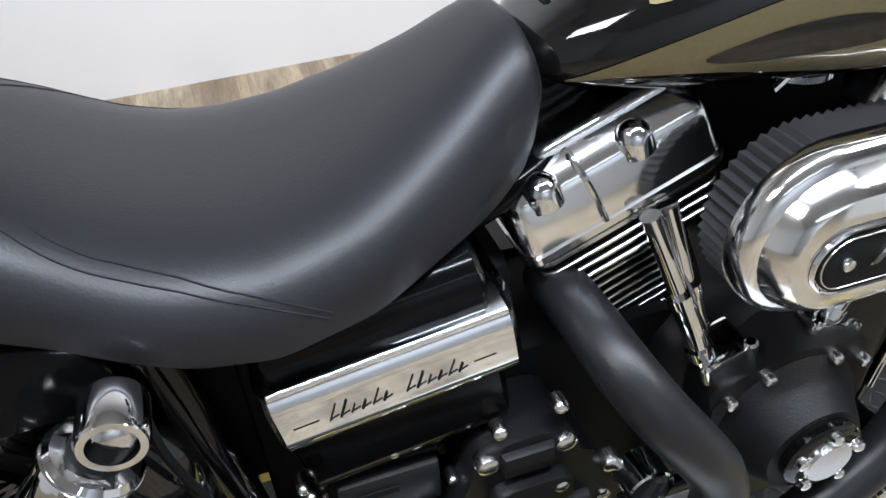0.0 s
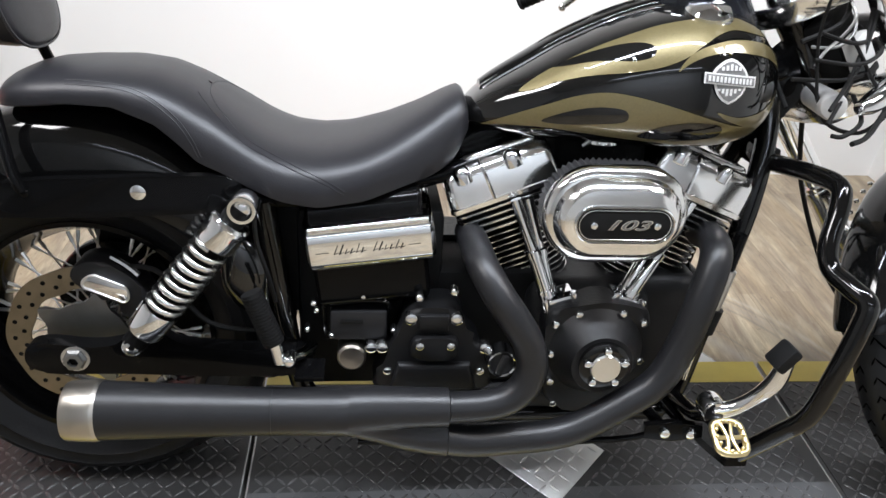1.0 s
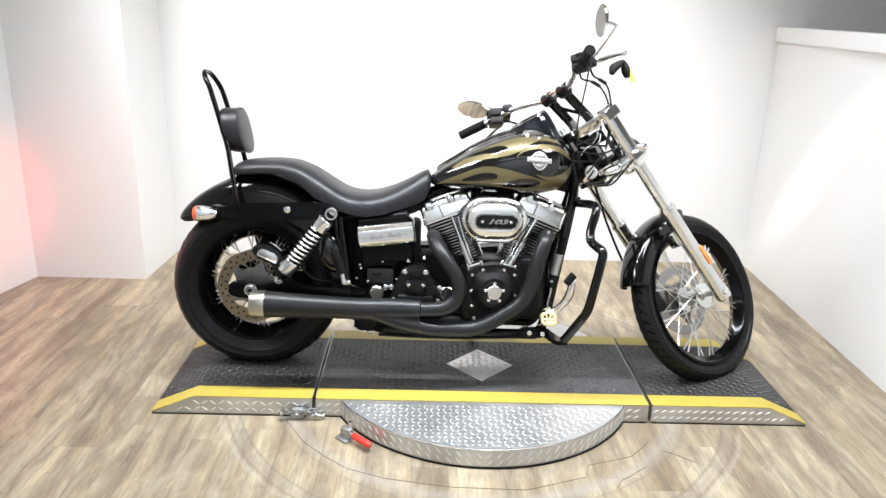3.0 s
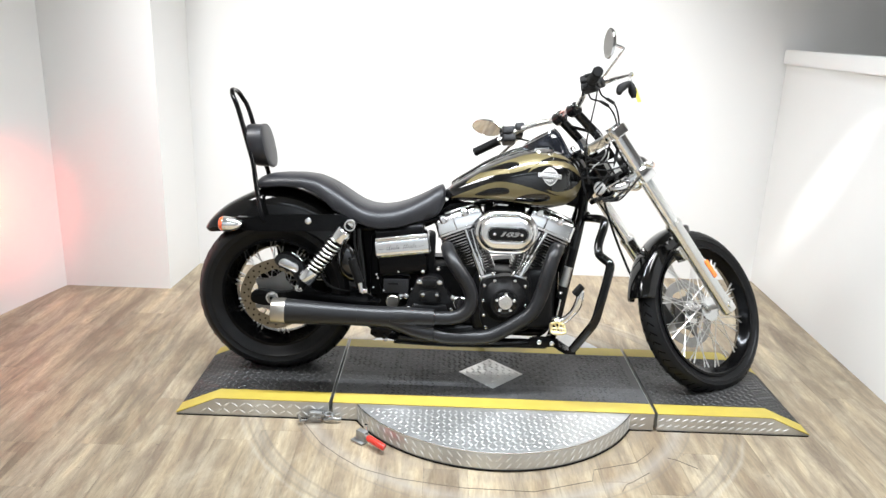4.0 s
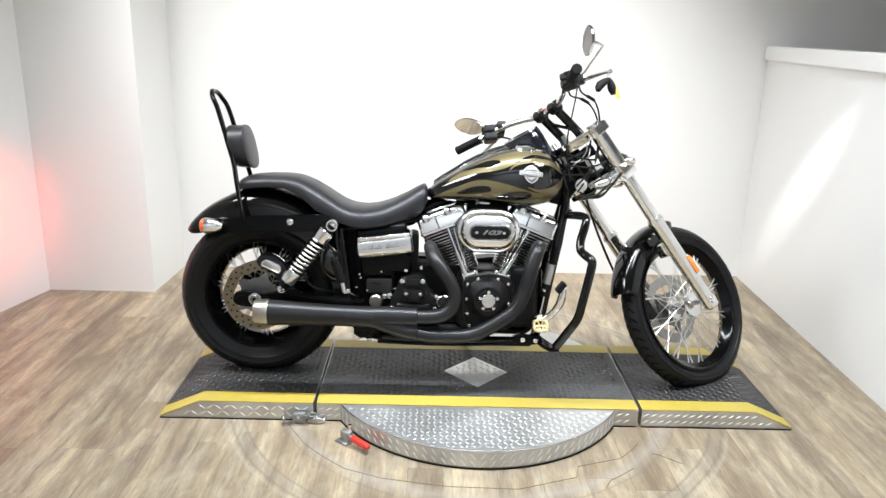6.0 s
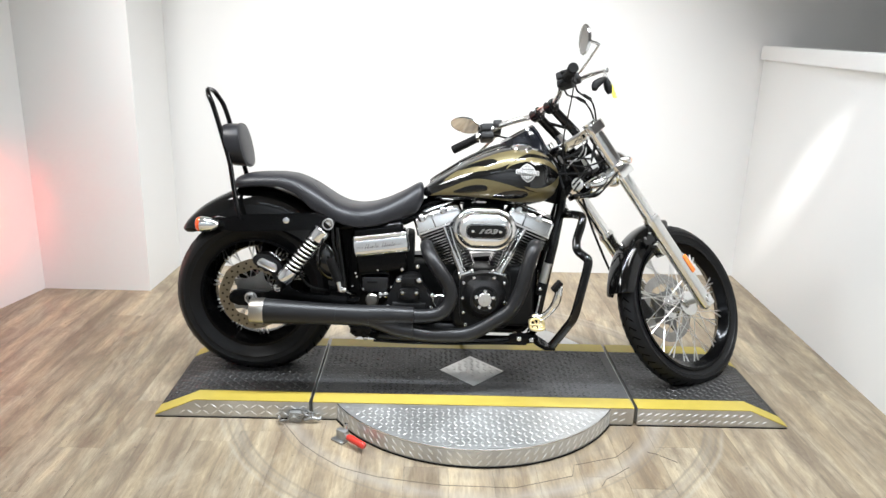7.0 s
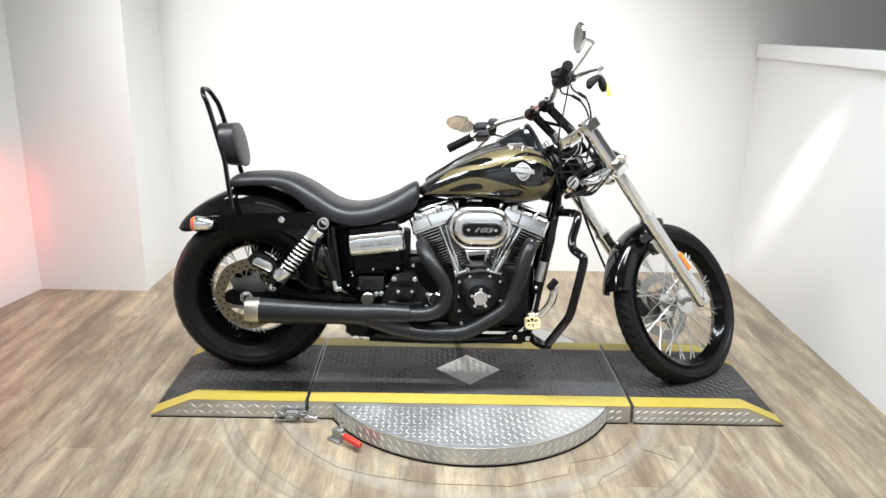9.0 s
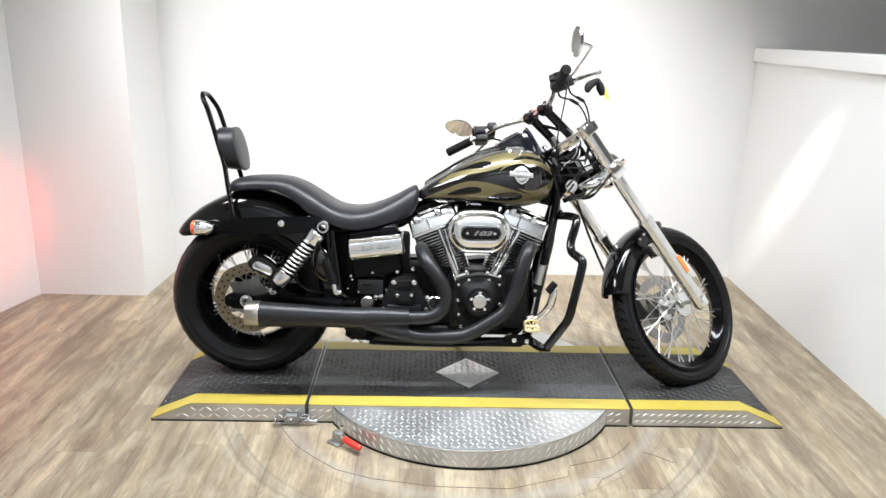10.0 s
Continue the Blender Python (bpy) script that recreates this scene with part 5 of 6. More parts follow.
# headlamp
m = Matrix.Translation((0.575, 0, 0.870)) @ pose(0, 0, 0, 0, 90, 0)
hl = part("headlamp", lathe([(0.0001, -0.075), (0.025, -0.070), (0.050, -0.050), (0.066, -0.020), (0.072, 0.015), (0.074, 0.035), (0.072, 0.038)], 40, m), GLOSS, bike, "gloss black bullet headlamp with a chrome ring", STEER)
part("headlamp_ring", lathe([(0.074, 0.030), (0.077, 0.038), (0.076, 0.052), (0.070, 0.055), (0.068, 0.048)], 40, m), CHROME, hl, "chrome ring", STEER)
part("lamp_glass", lathe([(0.070, 0.048), (0.060, 0.056), (0.030, 0.062), (0.0001, 0.064)], 36, m), POLISHED, hl, "", STEER)
part("lamp_mount", tube([(0.575, 0, 0.80), (0.53, 0, 0.78), (0.49, 0, 0.785)], 0.014, 12, 3), CHROME, hl, "", STEER)
part("brow_bracket", tube([leg(0.62, -0.10, 0.02), (0.455, -0.11, 0.772), (0.405, -0.107, 0.752), (0.375, -0.10, 0.742)], [0.014, 0.020, 0.019, 0.011], 14, 4), CHROME, hl, "curved chrome bracket", STEER)
part("steering_lock_cover", lathe([(0.022, -0.09), (0.023, -0.02), (0.023, 0.006), (0.020, 0.011), (0.009, 0.013), (0.0001, 0.011)], 28, Matrix.Translation((0.399, -0.140, 0.795)) @ pose(0, 0, 0, 0, 0, -12) @ SIDE), MARK_STEEL, bike, "round chrome steering lock cover")
PALE_PLASTIC = material("pale_grey_connector_plastic", (0.42, 0.42, 0.41), 0.45, vary=0.15, vary_scale=60, rough_vary=0.08)
part("connector_lid", box((0.409, -0.094, 0.806), (0.048, 0.034, 0.014), 0.004, pose(0, 0, 0, 0, -30, 0)), MATT_RUBBER, hl, "", STEER)
part("wire_box", box((0.428, -0.042, 0.870), (0.090, 0.05, 0.115), 0.012, pose(0, 0, 0, 0, -36, 0)), DARK, hl, "", STEER)
part("grey_connector", box((0.402, -0.093, 0.837), (0.044, 0.03, 0.066), 0.006, pose(0, 0, 0, 0, -30, 0)), PALE_PLASTIC, hl, "grey connector box", STEER)

# handlebar
CANT = 0.028     # the bar sits a little lower on its left


def bar_at(x, y, z):
    return Vector((x, y, z - CANT * y))


bar = [(0.278, 0.0, 1.080), (0.277, -0.058, 1.081), (0.248, -0.138, 1.093), (0.196, -0.203, 1.085), (0.166, -0.259, 1.071), (0.088, -0.388, 1.040)]
bar = [bar_at(x, -y, z) for x, y, z in bar[:0:-1]] + [bar_at(*p) for p in bar]
hb = part("handlebar", tube(bar, 0.0125, 16, 8), POLISHED, bike, "silver handlebar", STEER)
for s in (-1, 1):
    part("riser", tube([(0.405, s * 0.045, 0.975), (0.296, s * 0.045, 1.064)], 0.0185, 18, 1), GLOSS, hb, "black handlebar riser", STEER)
    part("riser_clamp", tube([(0.278, s * 0.045 - 0.020, 1.080), (0.278, s * 0.045 - 0.018, 1.080), (0.278, s * 0.045 + 0.018, 1.080), (0.278, s * 0.045 + 0.020, 1.080)], [0.024, 0.027, 0.027, 0.024], 18, 1), GLOSS, hb, "black riser clamp", STEER)
    for dx in (-0.018, 0.016):
        part("clamp_bolt", tube([(0.272 + dx, s * 0.045, 1.112 - abs(dx) * 0.3), (0.276 + dx, s * 0.045, 1.094)], 0.005, 10, 1), CHROME, hb, "", STEER)
    gp0, gp1 = bar_at(0.148, s * 0.296, 1.0625), bar_at(0.086, s * 0.393, 1.0395)
    gr = part("grip", tube([gp0, gp0 + (gp1 - gp0) * 0.04, gp0 + (gp1 - gp0) * 0.94, gp0 + (gp1 - gp0) * 0.96, gp1], [0.021, 0.0175, 0.0175, 0.0195, 0.0165], 22, 1), MATT_RUBBER, hb, "black rubber grip", STEER)
    for k in range(9):
        q = gp0 + (gp1 - gp0) * (0.10 + k * 0.095)
        part("grip_rib", tube([q, q + (gp1 - gp0) * 0.045], 0.0186, 18, 1), MATT_RUBBER, gr, "", STEER)
    # two-part housing with its buttons, master cylinder and lever perch
    bm = join(box((0, 0, 0.013), (0.046, 0.054, 0.028), 0.008, seg=3), box((0, 0, -0.0155), (0.046, 0.054, 0.027), 0.008, seg=3), box((0, s * 0.030, 0), (0.030, 0.010, 0.040), 0.004))
    turn = pose(0, 0, 0, 0, 0, -s * 29) @ Matrix.Scale(1.20 if s > 0 else 1.06, 4)
    bm.transform(Matrix.Translation(bar_at(0.172, s * 0.256, 1.074)) @ turn)
    sw = part("switch_housing", bm, WRINKLE, hb, "black switch housing", STEER)
    bm = join(box((0, 0, 0), (0.040, 0.052, 0.030), 0.008, seg=2), box((0.006, -s * 0.030, 0.010), (0.032, 0.050, 0.028), 0.006, seg=2))
    bm.transform(Matrix.Translation(bar_at(0.214, s * 0.252, 1.084)) @ turn)
    perch = part("lever_perch", bm, WRINKLE, hb, "black lever perch", STEER)
    part("perch_bolt", tube([bar_at(0.236, s * 0.268, 1.074), bar_at(0.236, s * 0.268, 1.104)], 0.007, 12, 1), CHROME, perch, "", STEER)
    for k, (dx, dz) in enumerate(((-0.024, 0.020), (-0.025, 0.002), (-0.024, -0.016))):
        bm = box((dx, s * (0.004 - k * 0.006), dz), (0.010, 0.022 - k * 0.003, 0.010), 0.003)
        bm.transform(Matrix.Translation(bar_at(0.172, s * 0.256, 1.074)) @ turn)
        part("switch_button", bm, MATT_RUBBER, sw, "", STEER)
    part("lever", tube([bar_at(0.232, s * 0.262, 1.084), bar_at(0.243, s * 0.30, 1.082), bar_at(0.238, s * 0.36, 1.066), bar_at(0.226, s * 0.405, 1.048)], [0.009, 0.009, 0.0075, 0.0065], 12, 4), POLISHED, hb, "silver lever", STEER)
    bm = lathe([(0.0001, -0.009), (0.006, -0.007), (0.009, 0), (0.006, 0.007), (0.0001, 0.009)], 16, Matrix.Translation(bar_at(0.225, s * 0.412, 1.046)))
    part("lever_ball", bm, POLISHED, hb, "", STEER)
part("riser_brace", tube([(0.37, -0.04, 1.000), (0.31, 0.04, 1.05)], 0.007, 10, 1), GLOSS, hb, "", STEER)
bm = box((0, 0, 0), (0.030, 0.046, 0.004), 0.0015)
bm.transform(Matrix.Translation((0.272, 0, 1.098)) @ pose(0, 0, 0, 0, -38, 0))
part("clamp_sticker", bm, material("pink_sticker", (0.78, 0.42, 0.36), 0.5, vary=0.1, vary_scale=90), hb, "pale red warning sticker", STEER)

# mirrors
MIRROR = material("mirror_glass", (0.9, 0.9, 0.9), 0.02, 1.0)


def mirror(c, normal, long_axis, a, b, stem):
    """An oval mirror at c: normal out of its glass, half length a along long_axis, half width b."""
    n = Vector(normal).normalized()
    u = Vector(long_axis)
    u = (u - n * u.dot(n)).normalized()
    m = Matrix.Translation(c) @ Matrix((-n, u, -n.cross(u))).transposed().to_4x4()
    ang = [2 * math.pi * k / 40 for k in range(40)]
    bm = loft([[(d, (a - w) * g * math.cos(q), (b - w) * g * math.sin(q)) for q in ang] for d, g, w in ((0.0015, 1.0, 0.0042), (-0.001, 1.0, 0.003), (0.0, 1.0, 0.0008), (0.003, 1.0, 0), (0.010, 0.97, 0), (0.018, 0.80, 0), (0.024, 0.45, 0), (0.026, 0.1, 0))])
    bm.transform(m)
    mi = part("mirror", bm, CHROME, bike, "chrome oval mirror on a curved stem", STEER)
    bm = loft([[(d, (a - 0.004) * math.cos(q), (b - 0.004) * math.sin(q)) for q in ang] for d in (0.0002, 0.0012)])
    bm.transform(m)
    part("mirror_glass", bm, MIRROR, mi, "", STEER)
    part("mirror_stem", tube(stem, 0.0055, 10, 5), CHROME, mi, "", STEER)


mirror((0.165, 0.399, 1.154), (-0.683, -0.03, -0.729), (0.401, -0.85, -0.341), 0.078, 0.045, [(0.218, 0.268, 1.085), (0.240, 0.31, 1.115), (0.222, 0.36, 1.156), (0.188, 0.392, 1.170)])
mirror((0.160, -0.385, 1.176), (-0.998, 0.044, -0.05), (0.22, 0.36, -0.92), 0.055, 0.027, [(0.218, -0.270, 1.10), (0.222, -0.30, 1.115), (0.235, -0.372, 1.165), (0.231, -0.383, 1.174), (0.186, -0.386, 1.176)])

# front fender
bm = fender(FC, [(96, 0.368, 0.015, 0.008), (98, 0.370, 0.040, 0.025), (103, 0.372, 0.054, 0.045), (112, 0.374, 0.060, 0.065), (130, 0.378, 0.061, 0.07), (155, 0.381, 0.061, 0.07), (166, 0.383, 0.060, 0.065), (172.5, 0.384, 0.058, 0.058), (174, 0.384, 0.050, 0.040)], -1)
ff = part("front_fender", bm, GLOSS, bike, "gloss black front fender", STEER)
for s in (-1, 1):
    for k in range(4):
        a = radians(112 + k * 6)
        part("fender_bolt", knob(FC + Vector((0.345 * math.cos(a), -0.067 if s < 0 else 0.07, 0.345 * math.sin(a))), 0.005, 0.008, 10), CHROME, ff, "", STEER)


# cables
def cable(pts, r=0.0042, mat=MATT_RUBBER, label=""):
    return part("cable", tube(pts, r, 8, 6), mat, hb, label, STEER)


cable([(0.177, -0.235, 1.075), (0.195, -0.225, 1.050), (0.22, -0.21, 1.047), (0.289, -0.19, 1.056), (0.326, -0.18, 1.052), (0.376, -0.16, 1.028), (0.415, -0.13, 0.985), (0.411, -0.11, 0.888), (0.36, -0.10, 0.80), (0.30, -0.09, 0.74)], 0.0036)
cable([(0.226, -0.245, 1.090), (0.249, -0.23, 1.064), (0.28, -0.22, 1.057), (0.338, -0.20, 1.057), (0.386, -0.17, 1.038), (0.416, -0.14, 0.995), (0.418, -0.12, 0.908), (0.38, -0.10, 0.81), (0.31, -0.08, 0.72)], 0.0036)
cable([(0.222, -0.245, 1.077), (0.226, -0.22, 1.032), (0.228, -0.18, 0.963), (0.238, -0.14, 0.912), (0.26, -0.10, 0.85), (0.28, -0.08, 0.76)], 0.0028)
cable([(0.175, 0.25, 1.06), (0.24, 0.20, 1.03), (0.33, 0.12, 0.97), (0.36, 0.06, 0.88), (0.33, 0.0, 0.76)])
cable([(0.27, -0.10, 0.86), (0.33, -0.115, 0.845), (0.42, -0.10, 0.86), (0.47, -0.06, 0.90)], 0.0036)
cable([(0.26, -0.09, 0.82), (0.34, -0.12, 0.81), (0.42, -0.12, 0.835), (0.49, -0.08, 0.87)], 0.0036)
cable([(0.303, -0.12, 0.683), (0.354, -0.12, 0.694), (0.413, -0.12, 0.731), (0.475, -0.12, 0.776), (0.51, -0.12, 0.80)], 0.0045)
cable([(0.30, -0.09, 0.70), (0.32, -0.10, 0.698), (0.38, -0.10, 0.722), (0.42, -0.07, 0.77)], 0.004)
cable([(0.30, -0.05, 0.86), (0.36, -0.085, 0.885), (0.41, -0.08, 0.93), (0.43, -0.06, 0.96)], 0.004)
cable([(0.28, -0.04, 0.80), (0.34, -0.09, 0.79), (0.40, -0.10, 0.80), (0.45, -0.05, 0.80)], 0.004)
cable([(0.305, -0.045, 0.800), (0.322, -0.058, 0.773), (0.347, -0.055, 0.731), (0.387, -0.070, 0.708), (0.424, -0.093, 0.711), (0.458, -0.139, 0.761), (0.490, -0.160, 0.800)], 0.0038)
cable([(0.300, -0.070, 0.815), (0.318, -0.078, 0.838), (0.345, -0.090, 0.858), (0.358, -0.110, 0.885), (0.362, -0.105, 0.915)], 0.0028, CARRIER, "grey sleeved wire")
cable([(0.312, -0.060, 0.850), (0.345, -0.085, 0.846), (0.372, -0.100, 0.866), (0.385, -0.100, 0.900)], 0.0028, CARRIER, "grey sleeved wire")
cable([(0.365, -0.100, 0.860), (0.380, -0.108, 0.825), (0.398, -0.110, 0.796), (0.425, -0.110, 0.775)], 0.0032)
for p0, p1 in (((0.285, -0.191, 1.0555), (0.330, -0.179, 1.0515)), ((0.295, -0.216, 1.057), (0.342, -0.199, 1.056))):
    part("cable_sleeve", tube([p0, p1], 0.0068, 10, 1), MATT_RUBBER, hb, "", STEER)
# key fob and tag hanging from the brake lever
keys = tagged(new("key_fobs"), "two black foam key fobs with a yellow paper tag", "key fob")
keys.matrix_world = bike.matrix_world
for dx, dz in ((-0.057, 0.002), (0.014, 0.0)):
    part("fob", tube([(0.222, -0.405, 1.030), (0.222 + dx * 0.35, -0.403, 1.018), (0.222 + dx * 0.8, -0.40, 0.998 + dz), (0.222 + dx, -0.40, 0.977 + dz)], [0.006, 0.012, 0.015, 0.009], 12, 4), MATT_RUBBER, keys, "black foam key fob", STEER)
part("tag", box((0.252, -0.402, 0.986), (0.018, 0.003, 0.050), 0.001, pose(0, 0, 0, 0, -15, 0)), material("yellow_tag", (0.8, 0.75, 0.05), 0.5, vary=0.06, vary_scale=60), keys, "yellow paper tag", STEER)
part("key_ring", tube([(0.222, -0.405, 1.050), (0.213, -0.405, 1.037), (0.222, -0.405, 1.026), (0.231, -0.405, 1.037)], 0.0015, 6, 4, True), CHROME, keys, "thin chrome ring", STEER)


# ---- the lift platform ----
platform = tagged(new("lift_platform"), "black diamond-plate turntable ramp with yellow edge stripes", "ramp")
XL, KL, G1, G2, KR, XR = -1.192, -1.036, -0.600, 0.643, 1.087, 1.240
STRIPE = 0.077
SECTIONS = ((XL, KL, G1 - 0.007, G1 - 0.007), (G1 + 0.007, G1 + 0.007, G2 - 0.007, G2 - 0.007), (G2 + 0.007, G2 + 0.007, KR, XR))


def deck_z(x):
    return interp([(XL, 0.006), (KL, H), (KR, H), (XR, 0.006)], x)


def deck_strip(x0, x1, y0, y1, lift, thick=0.003):
    """A sheet that lies on the deck and follows its ramps."""
    xs = sorted({x0, x1, *[k for k in (KL, KR) if x0 < k < x1]})
    return loft([[(x, y0, deck_z(x) + lift - thick), (x, y0, deck_z(x) + lift), (x, y1, deck_z(x) + lift), (x, y1, deck_z(x) + lift - thick)] for x in xs])


def tread_mark(bm, c, u, v, n, l, w, h):
    """One raised lens-shaped tread mark at c, along u, across v, rising along n."""
    q = []
    for k in range(8):
        a = 2 * math.pi * k / 8
        q.append(c + u * (l * math.cos(a)) + v * (w * math.sin(a) * (0.75 + 0.25 * abs(math.sin(a)))))
    low = [bm.verts.new(p) for p in q]
    top = [bm.verts.new(c + (p - c) * 0.55 + n * h) for p in q]
    for k in range(8):
        bm.faces.new((low[k], low[(k + 1) % 8], top[(k + 1) % 8], top[k]))
    bm.faces.new(top)


def tread(name, spots, mat, parent, l=0.0138, w=0.0031, h=0.0017, label=""):
    bm = bmesh.new()
    for c, u, v, n in spots:
        tread_mark(bm, c, u, v, n, l, w, h)
    return tagged(part(name, bm, mat, parent, label), kind="stuff")


X, Y, Z = Vector((1, 0, 0)), Vector((0, 1, 0)), Vector((0, 0, 1))


def grid_marks(inside, x0, x1, y0, y1, pitch, height, slope=None):
    out = []
    for i in range(int((x1 - x0) / pitch)):
        for j in range(int((y1 - y0) / pitch)):
            x, y = x0 + (i + 0.5) * pitch, y0 + (j + 0.5) * pitch
            if not inside(x, y):
                continue
            a = radians(45 if (i + j) % 2 else -45)
            u = Vector((math.cos(a), math.sin(a), 0))
            z = height(x)
            e = 0.004
            sl = (height(x + e) - height(x - e)) / (2 * e)
            u = Vector((u.x, u.y, u.x * sl)).normalized()
            n = Vector((-sl, 0, 1)).normalized()
            out.append((Vector((x, y, z)), u, n.cross(u), n))
    return out


DIA = (0.027, -0.080, 0.134, 0.140)
for k, (a, b, c, d) in enumerate(SECTIONS):
    name = "middle_section" if k == 1 else "ramp_section"
    poly = [(a, 0.004), (b, H), (c, H), (d, 0.004)]
    sec = part(name, plate(poly, YF, YB, 0), PLATE_STEEL, platform, "steel deck section with bright sides")
    # thin black rubber strip that also draws the shadow gap under the section
    part("rubber_gap_shade", plate([(a + 0.004, 0.0), (a + 0.004, 0.004), (d - 0.004, 0.004), (d - 0.004, 0.0)], YF - 0.003, YB + 0.003, 0), MATT_RUBBER, sec)
    x0, x1 = a, d
    part("grip_sheet", deck_strip(x0, x1, YF + STRIPE, YB - STRIPE, 0.0025), MAT_BLACK, sec, "black gritty tread sheet")
    part("edge_stripe", deck_strip(x0, x1, YF, YF + STRIPE - 0.001, 0.003), YELLOW, sec, "yellow painted edge stripe")
    part("edge_stripe", deck_strip(x0, x1, YB - STRIPE + 0.001, YB, 0.003), YELLOW, sec, "yellow painted edge stripe")
    if k == 1:
        part("worn_strip", deck_strip(x0, x1, YF + STRIPE + 0.001, -0.177, 0.0031, 0.0008), DUST, sec, "dusty strip worn smooth by feet")
    for gx in ([x1 + 0.001] if k == 0 else [x0 - 0.001, x1 + 0.001] if k == 1 else []):
        part("section_edge", tube([(gx, YF + 0.02, H + 0.0015), (gx, YB - 0.01, H + 0.0015)], 0.0022, 6, 1), GALV, sec)
    free = lambda x, y: abs(x - DIA[0]) / DIA[2] + abs(y - DIA[1]) / DIA[3] > 1.06
    tread("raised_tread", grid_marks(free, x0 + 0.008, x1 - 0.008, YF + STRIPE + 0.004, YB - STRIPE - 0.004, 0.0225, lambda x: deck_z(x) + 0.0025), TREAD_BLACK, sec, 0.0132, 0.0033, 0.0021)
    # marks on the front side
    spots = []
    for i in range(int((x1 - x0) / 0.030)):
        for j in range(2):
            x, z = x0 + (i + 0.5) * 0.030, 0.022 + j * 0.027
            if z < deck_z(x - 0.02) - 0.012 and z < deck_z(x + 0.02) - 0.012:
                an = radians(35 if (i + j) % 2 else 145) if k == 0 else radians(30)
                u = Vector((math.cos(an), 0, math.sin(an)))
                spots.append((Vector((x, YF, z)), u, u.cross(Y), -Y))
    tread("raised_tread", spots, MARK_STEEL, sec, 0.0150, 0.0032, 0.0020)

part("steel_diamond", loft([[(DIA[0] + g * DIA[2], DIA[1], H + z), (DIA[0], DIA[1] + g * DIA[3], H + z), (DIA[0] - g * DIA[2], DIA[1], H + z), (DIA[0], DIA[1] - g * DIA[3], H + z)] for z, g in ((0.001, 1.0), (0.0035, 1.0), (0.0045, 0.985))]), PLATE_STEEL, platform, "bare steel diamond plate in the deck centre")
inside = lambda x, y: abs(x - DIA[0]) / DIA[2] + abs(y - DIA[1]) / DIA[3] < 0.90
tread("raised_tread", grid_marks(inside, DIA[0] - 0.14, DIA[0] + 0.14, DIA[1] - 0.14, DIA[1] + 0.14, 0.026, lambda x: H + 0.0045), PLATE_STEEL, platform)
for sgn, edge in ((-1, YF), (1, YB)):
    R, off = 0.60, abs(edge - CY) + 0.002
    a0 = math.asin(off / R)
    ang = np.linspace(a0, math.pi - a0, 64)

    def arc(r, z):
        return [(CX + r * math.cos(a), CY + sgn * r * math.sin(a), z) for a in ang]

    wing = part("turntable_wing", loft([arc(R, 0.004), arc(R, H - 0.004), arc(R - 0.0015, H - 0.001)]), PLATE_STEEL, platform, "half-moon steel tread-plate step", angle=50)
    part("wing_edge", tube([(x, y, H - 0.003) for x, y, z in arc(R - 0.001, 0)], 0.0028, 6, 1), POLISHED, wing)
    # the same black rubber strip and drawn shadow gap, round the wing's foot
    part("rubber_gap_shade", loft([arc(R + 0.004, 0.0), arc(R + 0.004, 0.005)]), MATT_RUBBER, wing)
    ins = lambda x, y: math.hypot(x - CX, y - CY) < R - 0.016 and (y - edge) * sgn > 0.012
    tread("raised_tread", grid_marks(ins, CX - 0.56, CX + 0.56, min(edge, edge + sgn * 0.31), max(edge, edge + sgn * 0.31), 0.0225, lambda x: H - 0.001), PLATE_STEEL, wing, 0.0115, 0.0028, 0.0012)
    spots = []
    n = int(R * (math.pi - 2 * a0) / 0.034)
    for i in range(n):
        a = a0 + (i + 0.5) * (math.pi - 2 * a0) / n
        rad = Vector((math.cos(a), sgn * math.sin(a), 0))
        t = Vector((-math.sin(a), sgn * math.cos(a), 0))
        for j in range(2):
            an = radians(-50 if i < n / 2 else 50) if sgn > 0 else radians(50 if i > n / 2 else -50)
            u = (t * math.cos(an) + Z * math.sin(an)).normalized()
            spots.append((Vector((CX, CY, 0)) + rad * (R + 0.0002) + Z * (0.020 + 0.028 * j), u, u.cross(rad), rad))
    tread("raised_tread", spots, MARK_STEEL, wing, 0.0165, 0.0034, 0.0022)

# latch with a red grip, and the chain beside it
RED = material("red_vinyl_grip", (0.62, 0.035, 0.02), 0.35, coat=0.3, vary=0.1, vary_scale=60)
latch = tagged(new("toggle_latch"), "steel toggle latch with red vinyl grip beside the platform", "latch")
part("grip", tube([(-0.440, -0.548, 0.030), (-0.432, -0.555, 0.030), (-0.385, -0.594, 0.026), (-0.377, -0.600, 0.025)], [0.010, 0.0125, 0.0125, 0.010], 16, 3), RED, latch, "red vinyl grip")
part("lever", tube([(-0.475, -0.515, 0.034), (-0.435, -0.552, 0.030)], 0.007, 10, 1), GALV, latch)
part("latch_body", box((-0.464, -0.520, 0.024), (0.044, 0.024, 0.040), 0.006, pose(0, 0, 0, 0, 0, -38)), GALV, latch)
part("latch_plate", box((-0.474, -0.526, 0.004), (0.056, 0.034, 0.008), 0.002, pose(0, 0, 0, 0, 0, -38)), GALV, latch)
part("latch_pivot", lathe([(0.008, 0), (0.008, 0.03), (0.006, 0.034), (0.0001, 0.034)], 14, Matrix.Translation((-0.452, -0.512, 0.030))), POLISHED, latch)
latch2 = tagged(new("deck_latch"), "tangled steel latch and chain links at the platform edge", "latch")
rnd = random.Random(3)
